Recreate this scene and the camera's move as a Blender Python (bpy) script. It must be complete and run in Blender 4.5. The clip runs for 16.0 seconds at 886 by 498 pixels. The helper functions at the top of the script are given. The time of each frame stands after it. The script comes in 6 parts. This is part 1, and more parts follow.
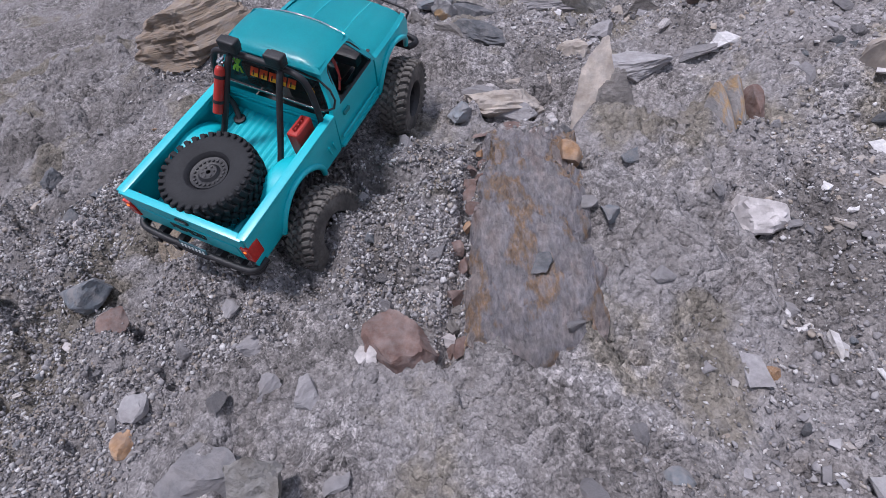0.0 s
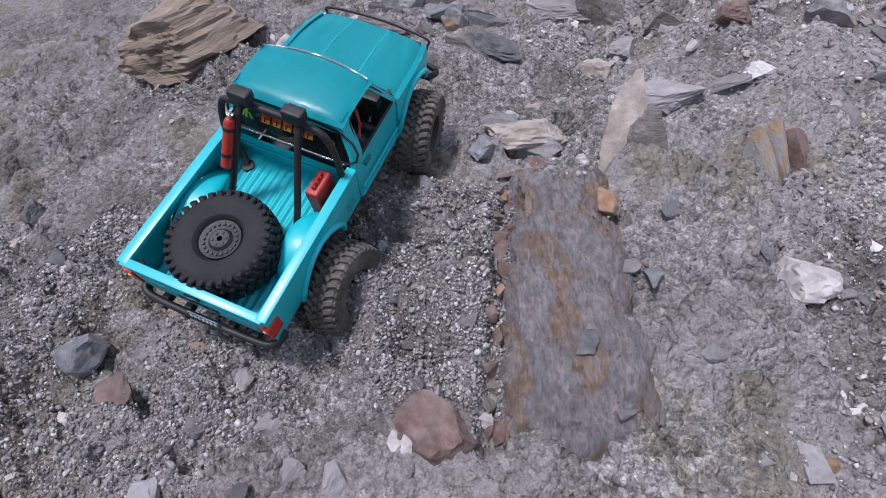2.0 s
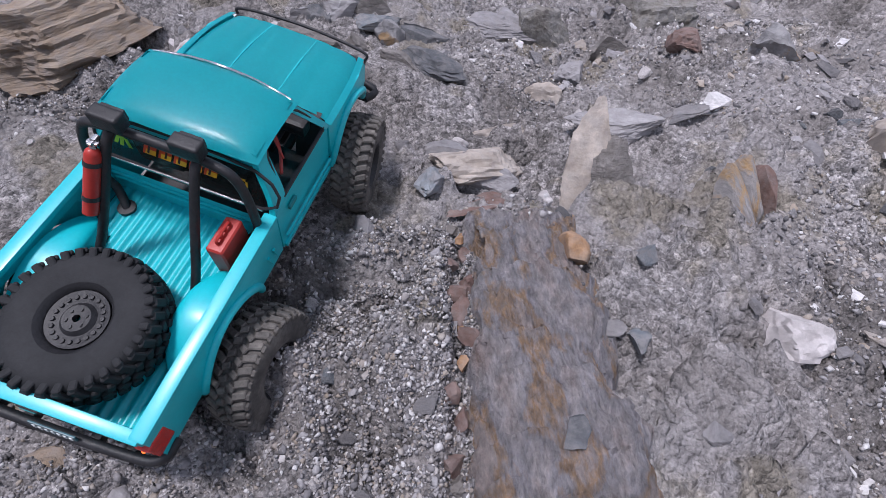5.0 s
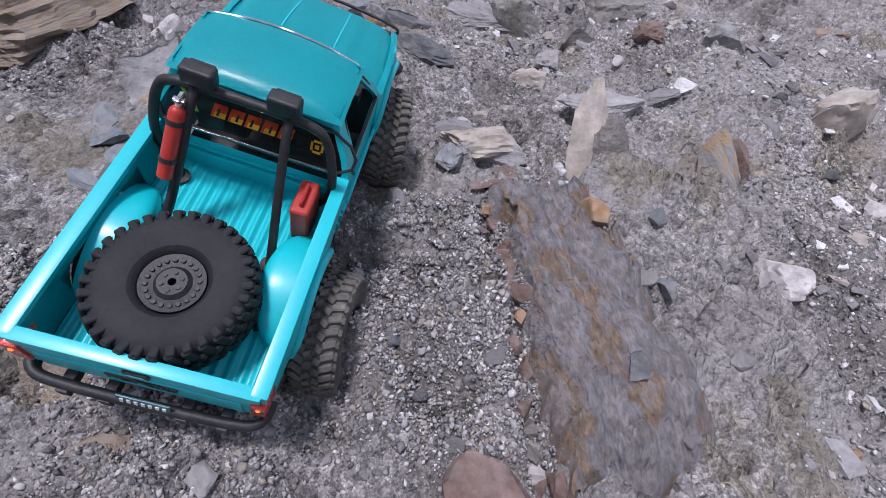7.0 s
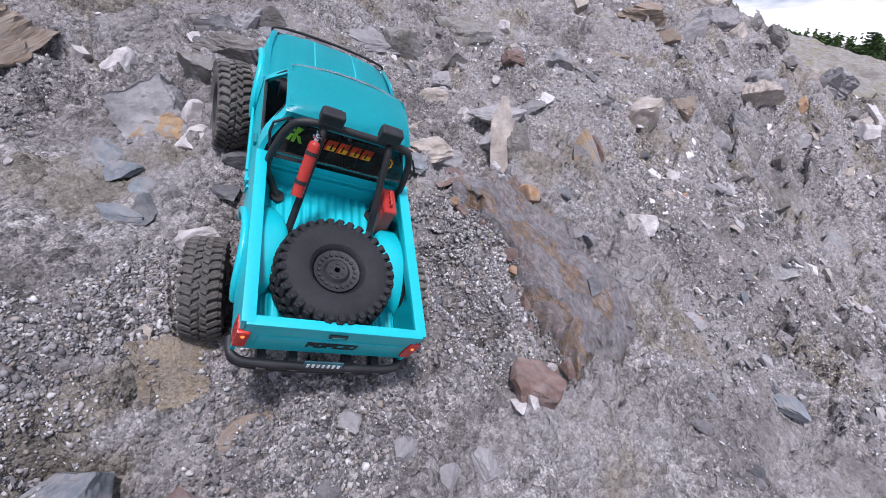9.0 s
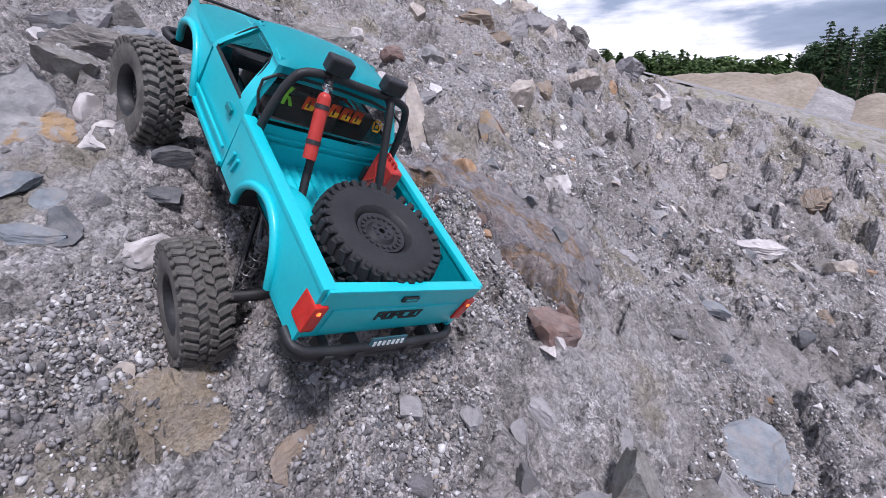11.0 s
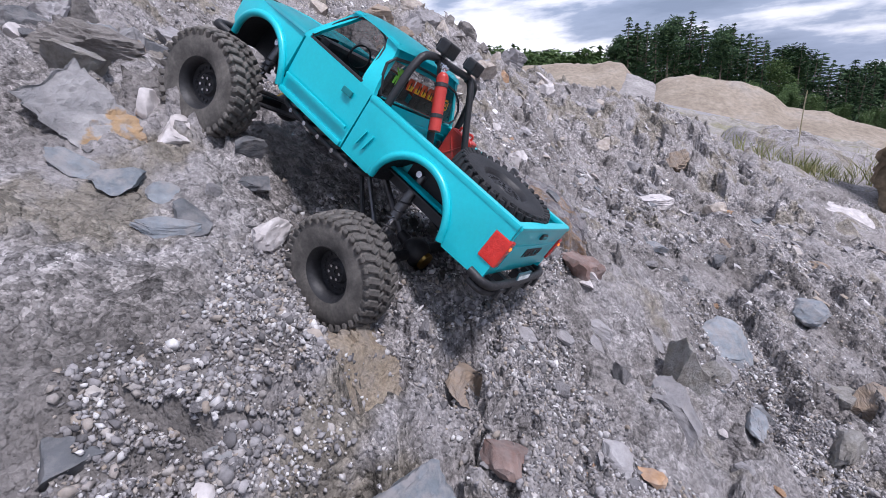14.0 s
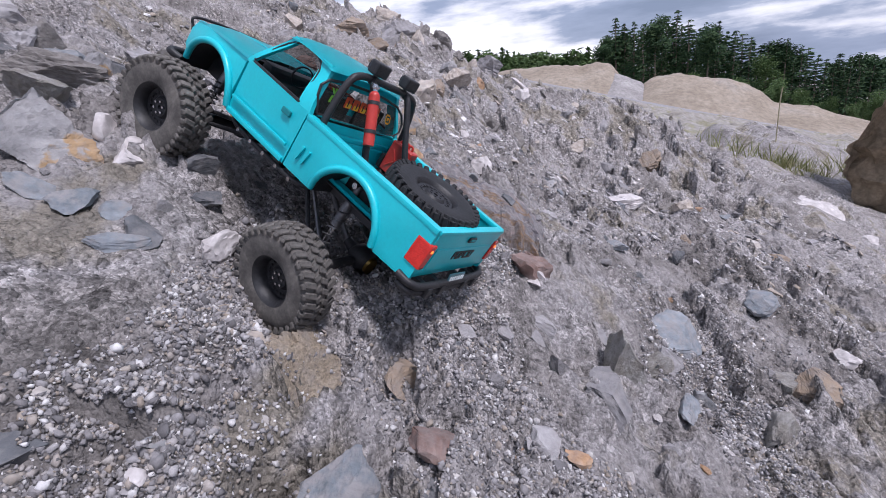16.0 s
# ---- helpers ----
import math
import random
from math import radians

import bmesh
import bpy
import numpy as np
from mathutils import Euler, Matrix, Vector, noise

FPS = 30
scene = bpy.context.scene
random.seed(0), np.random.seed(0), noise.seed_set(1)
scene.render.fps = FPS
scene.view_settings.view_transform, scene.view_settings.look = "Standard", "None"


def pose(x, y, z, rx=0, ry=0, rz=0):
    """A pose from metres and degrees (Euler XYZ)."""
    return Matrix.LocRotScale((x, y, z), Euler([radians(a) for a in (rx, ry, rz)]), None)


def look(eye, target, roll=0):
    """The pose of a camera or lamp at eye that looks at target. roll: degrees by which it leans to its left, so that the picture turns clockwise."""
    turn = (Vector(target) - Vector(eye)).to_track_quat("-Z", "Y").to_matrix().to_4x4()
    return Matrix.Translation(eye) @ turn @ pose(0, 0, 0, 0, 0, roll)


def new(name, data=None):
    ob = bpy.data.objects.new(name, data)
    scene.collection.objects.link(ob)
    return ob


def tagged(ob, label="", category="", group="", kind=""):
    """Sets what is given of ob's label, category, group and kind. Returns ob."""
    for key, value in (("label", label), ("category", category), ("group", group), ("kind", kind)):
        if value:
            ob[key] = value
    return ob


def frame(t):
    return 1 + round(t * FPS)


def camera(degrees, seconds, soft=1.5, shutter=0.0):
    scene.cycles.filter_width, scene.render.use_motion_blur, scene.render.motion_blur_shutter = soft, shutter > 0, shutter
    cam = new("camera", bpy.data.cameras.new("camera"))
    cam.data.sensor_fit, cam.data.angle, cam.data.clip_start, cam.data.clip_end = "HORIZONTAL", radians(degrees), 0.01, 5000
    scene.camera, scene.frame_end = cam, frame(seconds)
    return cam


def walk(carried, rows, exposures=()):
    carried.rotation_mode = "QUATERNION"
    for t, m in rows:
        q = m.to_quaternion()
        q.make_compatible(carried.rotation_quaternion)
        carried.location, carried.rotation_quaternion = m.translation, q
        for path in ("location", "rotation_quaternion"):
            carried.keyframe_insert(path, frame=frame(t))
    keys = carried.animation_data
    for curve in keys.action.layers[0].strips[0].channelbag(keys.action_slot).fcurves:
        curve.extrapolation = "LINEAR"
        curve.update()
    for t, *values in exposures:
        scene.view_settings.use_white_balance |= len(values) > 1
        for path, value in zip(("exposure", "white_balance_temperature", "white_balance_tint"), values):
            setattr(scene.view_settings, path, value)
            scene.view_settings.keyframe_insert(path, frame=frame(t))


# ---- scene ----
cam = camera(84.5, 16.0, 0.45)
PATH = [
    (0, (0.2630, -0.6430, 1.2565), (0.2287, 0.2887, 0.8948), -3.12),
    (0.5, (0.2490, -0.6139, 1.2831), (0.2224, 0.3113, 0.9044), -3.01),
    (1, (0.2357, -0.5873, 1.3096), (0.2168, 0.3319, 0.9162), -3.05),
    (1.5, (0.2230, -0.5758, 1.3348), (0.2110, 0.3390, 0.9310), -2.79),
    (2, (0.2059, -0.5585, 1.3429), (0.2070, 0.3530, 0.9316), -2.24),
    (2.5, (0.2092, -0.5489, 1.3376), (0.2150, 0.3630, 0.9274), -2.42),
    (3, (0.2492, -0.5434, 1.3623), (0.2445, 0.3644, 0.9429), -3.18),
    (3.2, (0.2658, -0.5410, 1.3693), (0.2621, 0.3661, 0.9483), -3.37),
    (5.3, (0.1660, -0.4145, 1.3386), (0.3392, 0.4925, 0.9547), 1.12),
    (5.5, (0.1508, -0.4055, 1.3393), (0.3326, 0.4977, 0.9504), 1.34),
    (6, (0.1047, -0.3990, 1.3377), (0.3053, 0.5040, 0.9578), 2.17),
    (6.5, (0.0685, -0.4011, 1.3153), (0.3035, 0.4931, 0.9343), 2.27),
    (7, (0.0456, -0.4364, 1.3103), (0.3554, 0.4348, 0.9296), 2.11),
    (7.5, (0.0026, -0.4797, 1.3409), (0.3974, 0.3580, 0.9635), 1.54),
    (8, (-0.0784, -0.5110, 1.3617), (0.4155, 0.2742, 0.9881), 1.32),
    (8.5, (-0.1753, -0.5007, 1.3554), (0.3965, 0.2331, 0.9886), 0.81),
    (8.7, (-0.2087, -0.4913, 1.3540), (0.3824, 0.2254, 0.9839), 1.49),
    (10.8, (-0.3815, -0.3114, 1.2604), (0.4492, 0.1522, 0.9523), -2.69),
    (11, (-0.3756, -0.3104, 1.2623), (0.4652, 0.1319, 0.9502), -2.83),
    (11.5, (-0.3795, -0.2980, 1.2721), (0.4832, 0.0965, 0.9556), -3.41),
    (12, (-0.3971, -0.2587, 1.2825), (0.4840, 0.0866, 0.9592), -3.62),
    (12.5, (-0.4146, -0.2161, 1.2765), (0.4807, 0.0897, 0.9526), -3.97),
    (13, (-0.4334, -0.1632, 1.2682), (0.4743, 0.0947, 0.9371), -3.93),
    (13.5, (-0.4764, -0.1220, 1.2735), (0.4399, 0.0982, 0.9388), -4.45),
    (14, (-0.5405, -0.1050, 1.2605), (0.3826, 0.0875, 0.9276), -5.29),
    (14.5, (-0.5844, -0.1001, 1.2559), (0.3414, 0.0794, 0.9233), -5.77),
    (15, (-0.6006, -0.1184, 1.2519), (0.3272, 0.0583, 0.9234), -6.33),
    (15.5, (-0.5855, -0.1412, 1.2649), (0.3412, 0.0329, 0.9321), -6.17),
    (16, (-0.5673, -0.1771, 1.2667), (0.3605, 0.0067, 0.9419), -6.93),
]
walk(cam, [(t, look(eye, target, roll)) for t, eye, target, roll in PATH], [(0.0, -0.28, 6050, 20), (3.0, -0.26, 6050, 20), (6.0, -0.24, 6050, 20), (7.0, -0.22, 6050, 20), (8.5, -0.02, 6050, 20), (11.0, 0.02, 6050, 20), (14.5, 0.09, 6040, 19), (16.0, -0.04, 6050, 20)])

# ---- light: a bright overcast sky with a soft, high sun ----
world = bpy.data.worlds.new("overcast_sky")
scene.world = world
world.use_nodes = True
wn, wl = world.node_tree.nodes, world.node_tree.links
wn.clear()
w_out = wn.new("ShaderNodeOutputWorld")
w_bg = wn.new("ShaderNodeBackground")
w_sky = wn.new("ShaderNodeTexSky")
w_sky.sky_type, w_sky.sun_disc = "NISHITA", False
w_sky.sun_elevation, w_sky.sun_rotation = radians(60), radians(212)
w_co = wn.new("ShaderNodeTexCoord")
w_map = wn.new("ShaderNodeMapping")
w_map.inputs["Scale"].default_value = (1.6, 1.6, 7.5)
w_cl = wn.new("ShaderNodeTexNoise")
w_cl.inputs["Scale"].default_value, w_cl.inputs["Detail"].default_value, w_cl.inputs["Roughness"].default_value = 2.2, 8, 0.55
# bright low band over the hills, greyer clouds above it
w_up = wn.new("ShaderNodeVectorMath")
w_up.operation = "DOT_PRODUCT"
w_up.inputs[1].default_value = (0.037, -0.244, 1.0)
w_band = wn.new("ShaderNodeMapRange")
w_band.inputs["From Min"].default_value, w_band.inputs["From Max"].default_value = 0.03, 0.13
w_band.inputs["To Min"].default_value, w_band.inputs["To Max"].default_value = 0.10, -0.05
w_add = wn.new("ShaderNodeMath")
w_add.operation = "ADD"
w_ramp = wn.new("ShaderNodeValToRGB")
for pos, col in ((0.30, (0.30, 0.37, 0.50, 1)), (0.45, (0.44, 0.52, 0.67, 1)), (0.54, (1.05, 1.08, 1.14, 1)), (0.66, (1.7, 1.7, 1.74, 1))):
    w_ramp.color_ramp.elements.new(pos).color = col
w_ramp.color_ramp.elements.remove(w_ramp.color_ramp.elements[0])
w_ramp.color_ramp.elements.remove(w_ramp.color_ramp.elements[-1])
w_dim = wn.new("ShaderNodeVectorMath")
w_dim.operation = "SCALE"
w_dim.inputs["Scale"].default_value = 0.10
w_mix = wn.new("ShaderNodeMix")
w_mix.data_type = "RGBA"
w_mix.inputs["Factor"].default_value = 0.88
wl.new(w_co.outputs["Generated"], w_map.inputs["Vector"])
wl.new(w_map.outputs["Vector"], w_cl.inputs["Vector"])
wl.new(w_co.outputs["Generated"], w_up.inputs[0])
wl.new(w_up.outputs["Value"], w_band.inputs["Value"])
wl.new(w_cl.outputs["Fac"], w_add.inputs[0])
wl.new(w_band.outputs["Result"], w_add.inputs[1])
wl.new(w_add.outputs["Value"], w_ramp.inputs["Fac"])
wl.new(w_sky.outputs["Color"], w_dim.inputs[0])
wl.new(w_dim.outputs["Vector"], w_mix.inputs["A"])
wl.new(w_ramp.outputs["Color"], w_mix.inputs["B"])
wl.new(w_mix.outputs["Result"], w_bg.inputs["Color"])
w_bg.inputs["Strength"].default_value = 0.92
wl.new(w_bg.outputs["Background"], w_out.inputs["Surface"])
sun = new("sun", bpy.data.lights.new("sun", "SUN"))
sun.data.energy, sun.data.angle, sun.data.color = 3.4, radians(9), (1.0, 0.97, 0.94)
sun.matrix_world = look((-4, -6.5, 13), (0, 0, 0))

# ---- materials ----
MATS = {}


def material(name, stops, scale=8.0, rough=0.8, metal=0.0, bump=0.3, bump_scale=60.0, fine=0.25, island=0.0, coat=0.0, object_random=0.0, stretch=(1, 1, 1), dist=0.004, spec=0.5, dust=0.0):
    """A procedural surface: a noise ramp for the broad stains, a finer noise over it, relief from both, and variation piece by piece."""
    m = bpy.data.materials.new(name)
    m.use_nodes = True
    n, l = m.node_tree.nodes, m.node_tree.links
    b = n["Principled BSDF"]
    co = n.new("ShaderNodeTexCoord")
    mp = n.new("ShaderNodeMapping")
    mp.inputs["Scale"].default_value = stretch
    l.new(co.outputs["Object"], mp.inputs["Vector"])
    big = n.new("ShaderNodeTexNoise")
    big.inputs["Scale"].default_value, big.inputs["Detail"].default_value, big.inputs["Roughness"].default_value = scale, 6, 0.6
    l.new(mp.outputs["Vector"], big.inputs["Vector"])
    ramp = n.new("ShaderNodeValToRGB")
    els = ramp.color_ramp.elements
    els[0].position, els[0].color = stops[0][0], (*stops[0][1], 1)
    els[1].position, els[1].color = stops[-1][0], (*stops[-1][1], 1)
    for pos, col in stops[1:-1]:
        els.new(pos).color = (*col, 1)
    fac = big.outputs["Fac"]
    if island or object_random:
        src = n.new("ShaderNodeNewGeometry").outputs["Random Per Island"] if island else n.new("ShaderNodeObjectInfo").outputs["Random"]
        amount = island or object_random
        mixv = n.new("ShaderNodeMix")
        mixv.inputs["Factor"].default_value = amount
        l.new(big.outputs["Fac"], mixv.inputs["A"])
        l.new(src, mixv.inputs["B"])
        fac = mixv.outputs["Result"]
    l.new(fac, ramp.inputs["Fac"])
    small = n.new("ShaderNodeTexNoise")
    small.inputs["Scale"].default_value, small.inputs["Detail"].default_value, small.inputs["Roughness"].default_value = bump_scale, 8, 0.65
    l.new(mp.outputs["Vector"], small.inputs["Vector"])
    shade = n.new("ShaderNodeMapRange")
    shade.inputs["From Min"].default_value, shade.inputs["From Max"].default_value = 0.3, 0.7
    shade.inputs["To Min"].default_value, shade.inputs["To Max"].default_value = 1 - fine, 1 + fine
    l.new(small.outputs["Fac"], shade.inputs["Value"])
    mul = n.new("ShaderNodeVectorMath")
    mul.operation = "SCALE"
    l.new(ramp.outputs["Color"], mul.inputs[0])
    l.new(shade.outputs["Result"], mul.inputs["Scale"])
    colour = mul.outputs["Vector"]
    if dust:
        veil = n.new("ShaderNodeTexNoise")
        veil.inputs["Scale"].default_value, veil.inputs["Detail"].default_value, veil.inputs["Roughness"].default_value = 55, 6, 0.7
        l.new(n.new("ShaderNodeNewGeometry").outputs["Position"], veil.inputs["Vector"])
        reach = n.new("ShaderNodeMapRange")
        reach.inputs["From Min"].default_value, reach.inputs["From Max"].default_value = 0.42, 0.62
        reach.inputs["To Max"].default_value = dust
        l.new(veil.outputs["Fac"], reach.inputs["Value"])
        over = n.new("ShaderNodeMix")
        over.data_type = "RGBA"
        l.new(reach.outputs["Result"], over.inputs["Factor"])
        l.new(colour, over.inputs["A"])
        over.inputs["B"].default_value = (0.305, 0.285, 0.278, 1)
        colour = over.outputs["Result"]
    l.new(colour, b.inputs["Base Color"])
    if bump:
        bp = n.new("ShaderNodeBump")
        bp.inputs["Strength"].default_value, bp.inputs["Distance"].default_value = bump, dist
        l.new(small.outputs["Fac"], bp.inputs["Height"])
        l.new(bp.outputs["Normal"], b.inputs["Normal"])
    b.inputs["Roughness"].default_value, b.inputs["Metallic"].default_value = rough, metal
    b.inputs["Specular IOR Level"].default_value = spec
    b.inputs["Coat Weight"].default_value, b.inputs["Coat Roughness"].default_value = coat, 0.22
    MATS[name] = m
    return m


def glowing(name, colour, strength):
    m = bpy.data.materials.new(name)
    m.use_nodes = True
    b = m.node_tree.nodes["Principled BSDF"]
    b.inputs["Base Color"].default_value = (*colour, 1)
    b.inputs["Emission Color"].default_value = (*colour, 1)
    b.inputs["Emission Strength"].default_value = strength
    MATS[name] = m
    return m


def glass(name, colour, rough=0.03, mix=0.55):
    """Thin tinted pane: part clear, part glossy dark."""
    m = bpy.data.materials.new(name)
    m.use_nodes = True
    n, l = m.node_tree.nodes, m.node_tree.links
    b = n["Principled BSDF"]
    b.inputs["Base Color"].default_value = (*colour, 1)
    b.inputs["Roughness"].default_value = rough
    b.inputs["Alpha"].default_value = mix
    MATS[name] = m
    return m


# broken mica schist and dusty gravel
GREY = [(0.26, (0.115, 0.107, 0.102)), (0.36, (0.190, 0.176, 0.168)), (0.46, (0.275, 0.256, 0.248)), (0.54, (0.330, 0.312, 0.310)), (0.61, (0.260, 0.234, 0.198)), (0.68, (0.175, 0.160, 0.142)), (0.78, (0.310, 0.291, 0.284))]
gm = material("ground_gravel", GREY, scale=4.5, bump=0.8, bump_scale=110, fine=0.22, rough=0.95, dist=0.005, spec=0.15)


def add_grit(m, scales, contrast, depth):
    """Grit of single grains: cells of their own tone and relief, laid over the broad stains."""
    n, l = m.node_tree.nodes, m.node_tree.links
    b = n["Principled BSDF"]
    colour, normal = b.inputs["Base Color"].links[0].from_socket, b.inputs["Normal"].links[0].from_socket
    co = n.new("ShaderNodeTexCoord").outputs["Object"]
    where = n.new("ShaderNodeTexNoise")
    where.inputs["Scale"].default_value, where.inputs["Detail"].default_value = 5.0, 3
    l.new(co, where.inputs["Vector"])
    stony = n.new("ShaderNodeMapRange")
    stony.inputs["From Min"].default_value, stony.inputs["From Max"].default_value = 0.40, 0.60
    stony.inputs["To Min"].default_value, stony.inputs["To Max"].default_value = 0.30, 1.0
    l.new(where.outputs["Fac"], stony.inputs["Value"])
    for scale, part_of in zip(scales, (1.0, 0.8, 0.6)):
        warp = n.new("ShaderNodeTexNoise")
        warp.inputs["Scale"].default_value = scale * 0.9
        mixw = n.new("ShaderNodeVectorMath")
        mixw.operation = "MULTIPLY_ADD"
        mixw.inputs[1].default_value = (0.9 / scale,) * 3
        l.new(warp.outputs["Color"], mixw.inputs[0])
        l.new(co, mixw.inputs[2])
        vo = n.new("ShaderNodeTexVoronoi")
        vo.inputs["Scale"].default_value = scale
        l.new(mixw.outputs["Vector"], vo.inputs["Vector"])
        tone = n.new("ShaderNodeSeparateColor")
        l.new(vo.outputs["Color"], tone.inputs["Color"])
        rng = n.new("ShaderNodeValToRGB")
        els = rng.color_ramp.elements
        els[0].position, els[0].color = 0.0, (1 - contrast,) * 3 + (1,)
        els[1].position, els[1].color = 1.0, (1 + 1.0 * contrast,) * 3 + (1,)
        els.new(0.45).color = (0.96,) * 3 + (1,)
        els.new(0.86).color = (1 + 0.35 * contrast,) * 3 + (1,)
        l.new(tone.outputs["Red"], rng.inputs["Fac"])
        mul = n.new("ShaderNodeVectorMath")
        mul.operation = "MULTIPLY"
        l.new(colour, mul.inputs[0])
        l.new(rng.outputs["Color"], mul.inputs[1])
        blend = n.new("ShaderNodeMix")
        blend.data_type = "RGBA"
        l.new(stony.outputs["Result"], blend.inputs["Factor"])
        l.new(colour, blend.inputs["A"])
        l.new(mul.outputs["Vector"], blend.inputs["B"])
        colour = blend.outputs["Result"]
        bp = n.new("ShaderNodeBump")
        bp.invert = True
        bp.inputs["Strength"].default_value, bp.inputs["Distance"].default_value = 0.7 * part_of, depth / scale
        l.new(vo.outputs["Distance"], bp.inputs["Height"])
        l.new(normal, bp.inputs["Normal"])
        normal = bp.outputs["Normal"]
    l.new(colour, b.inputs["Base Color"])
    l.new(normal, b.inputs["Normal"])


add_grit(gm, (85, 210, 480), 0.42, 0.7)


def paler_along_x(m):
    """Scales the base colour along world x, from 0.92 to 1.20 across the heap."""
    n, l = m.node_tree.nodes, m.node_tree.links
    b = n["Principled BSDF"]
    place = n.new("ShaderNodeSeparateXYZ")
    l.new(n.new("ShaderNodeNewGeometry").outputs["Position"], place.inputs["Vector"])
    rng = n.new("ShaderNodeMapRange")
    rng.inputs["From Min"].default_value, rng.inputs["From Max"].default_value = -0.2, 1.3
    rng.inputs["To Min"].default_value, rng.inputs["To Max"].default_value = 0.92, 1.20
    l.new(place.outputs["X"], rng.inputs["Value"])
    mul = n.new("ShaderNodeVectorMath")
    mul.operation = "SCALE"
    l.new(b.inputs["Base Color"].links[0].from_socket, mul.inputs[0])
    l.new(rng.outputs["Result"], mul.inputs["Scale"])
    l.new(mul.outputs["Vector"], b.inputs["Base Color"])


paler_along_x(gm)
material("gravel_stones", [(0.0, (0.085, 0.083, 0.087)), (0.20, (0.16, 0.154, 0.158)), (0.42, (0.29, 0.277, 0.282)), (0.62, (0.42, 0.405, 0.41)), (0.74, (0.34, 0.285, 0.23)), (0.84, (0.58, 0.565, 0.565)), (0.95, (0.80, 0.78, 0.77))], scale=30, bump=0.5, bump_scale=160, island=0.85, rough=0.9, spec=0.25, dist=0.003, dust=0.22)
paler_along_x(MATS["gravel_stones"])
material("schist_grey", [(0.2, (0.18, 0.175, 0.18)), (0.5, (0.31, 0.298, 0.305)), (0.8, (0.43, 0.415, 0.42))], scale=14, bump=0.8, bump_scale=70, object_random=0.45, rough=0.85, stretch=(1, 1, 3.2), spec=0.3, dust=0.55)
material("schist_blue", [(0.2, (0.12, 0.138, 0.155)), (0.55, (0.205, 0.228, 0.252)), (0.85, (0.34, 0.365, 0.39))], scale=14, bump=0.7, bump_scale=60, object_random=0.3, rough=0.85, stretch=(1, 1, 2.5), dust=0.72)
material("slate_dark", [(0.2, (0.06, 0.065, 0.072)), (0.6, (0.12, 0.125, 0.135)), (0.85, (0.22, 0.22, 0.23))], scale=16, bump=0.7, bump_scale=60, rough=0.75, stretch=(1, 1, 4), dust=0.40)
material("quartz_white", [(0.2, (0.36, 0.31, 0.29)), (0.45, (0.56, 0.52, 0.51)), (0.8, (0.76, 0.72, 0.71))], scale=22, bump=0.6, bump_scale=60, rough=0.6, dust=0.30)
material("ochre_stone", [(0.25, (0.23, 0.12, 0.06)), (0.5, (0.42, 0.25, 0.135)), (0.78, (0.52, 0.41, 0.32))], scale=26, bump=0.6, bump_scale=90, rough=0.8, dust=0.35)
material("rust_brown", [(0.25, (0.10, 0.065, 0.055)), (0.5, (0.20, 0.125, 0.105)), (0.8, (0.33, 0.25, 0.22))], scale=22, bump=0.8, bump_scale=80, rough=0.85, dust=0.35)
material("rusty_slab", [(0.25, (0.30, 0.18, 0.14)), (0.33, (0.50, 0.40, 0.37)), (0.43, (0.60, 0.55, 0.55)), (0.50, (0.47, 0.45, 0.48)), (0.56, (0.52, 0.35, 0.22)), (0.61, (0.56, 0.49, 0.47)), (0.70, (0.52, 0.42, 0.39)), (0.82, (0.40, 0.24, 0.18))], scale=10, bump=1.0, bump_scale=90, rough=0.9, stretch=(2.0, 0.65, 1.0), dist=0.009, dust=0.42, fine=0.45)
material("layered_tan", [(0.25, (0.14, 0.105, 0.08)), (0.5, (0.31, 0.235, 0.17)), (0.75, (0.42, 0.35, 0.28))], scale=12, bump=1.0, bump_scale=40, rough=0.9, stretch=(0.6, 0.6, 6.0), dist=0.008, dust=0.45)
material("striped_rock", [(0.30, (0.22, 0.215, 0.22)), (0.45, (0.32, 0.30, 0.29)), (0.52, (0.42, 0.27, 0.13)), (0.6, (0.26, 0.25, 0.25)), (0.75, (0.55, 0.50, 0.46))], scale=13, bump=1.0, bump_scale=45, rough=0.85, stretch=(5.0, 1.0, 0.8), dist=0.006, dust=0.35)
material("pale_tan_rock", [(0.25, (0.27, 0.22, 0.175)), (0.5, (0.48, 0.42, 0.365)), (0.8, (0.64, 0.59, 0.545))], scale=18, bump=0.8, bump_scale=60, rough=0.85, dust=0.45)
material("patched_rock", [(0.25, (0.15, 0.15, 0.155)), (0.42, (0.27, 0.265, 0.27)), (0.55, (0.38, 0.37, 0.37)), (0.59, (0.44, 0.29, 0.15)), (0.63, (0.42, 0.28, 0.15)), (0.66, (0.36, 0.345, 0.34)), (0.8, (0.22, 0.215, 0.215))], scale=11, bump=1.0, bump_scale=60, rough=0.88, dist=0.008, dust=0.3)
material("brown_schist", [(0.25, (0.12, 0.108, 0.098)), (0.5, (0.215, 0.197, 0.182)), (0.8, (0.32, 0.30, 0.287))], scale=18, bump=1.0, bump_scale=70, rough=0.9, dist=0.006, stretch=(1, 1, 2.5), dust=0.4)
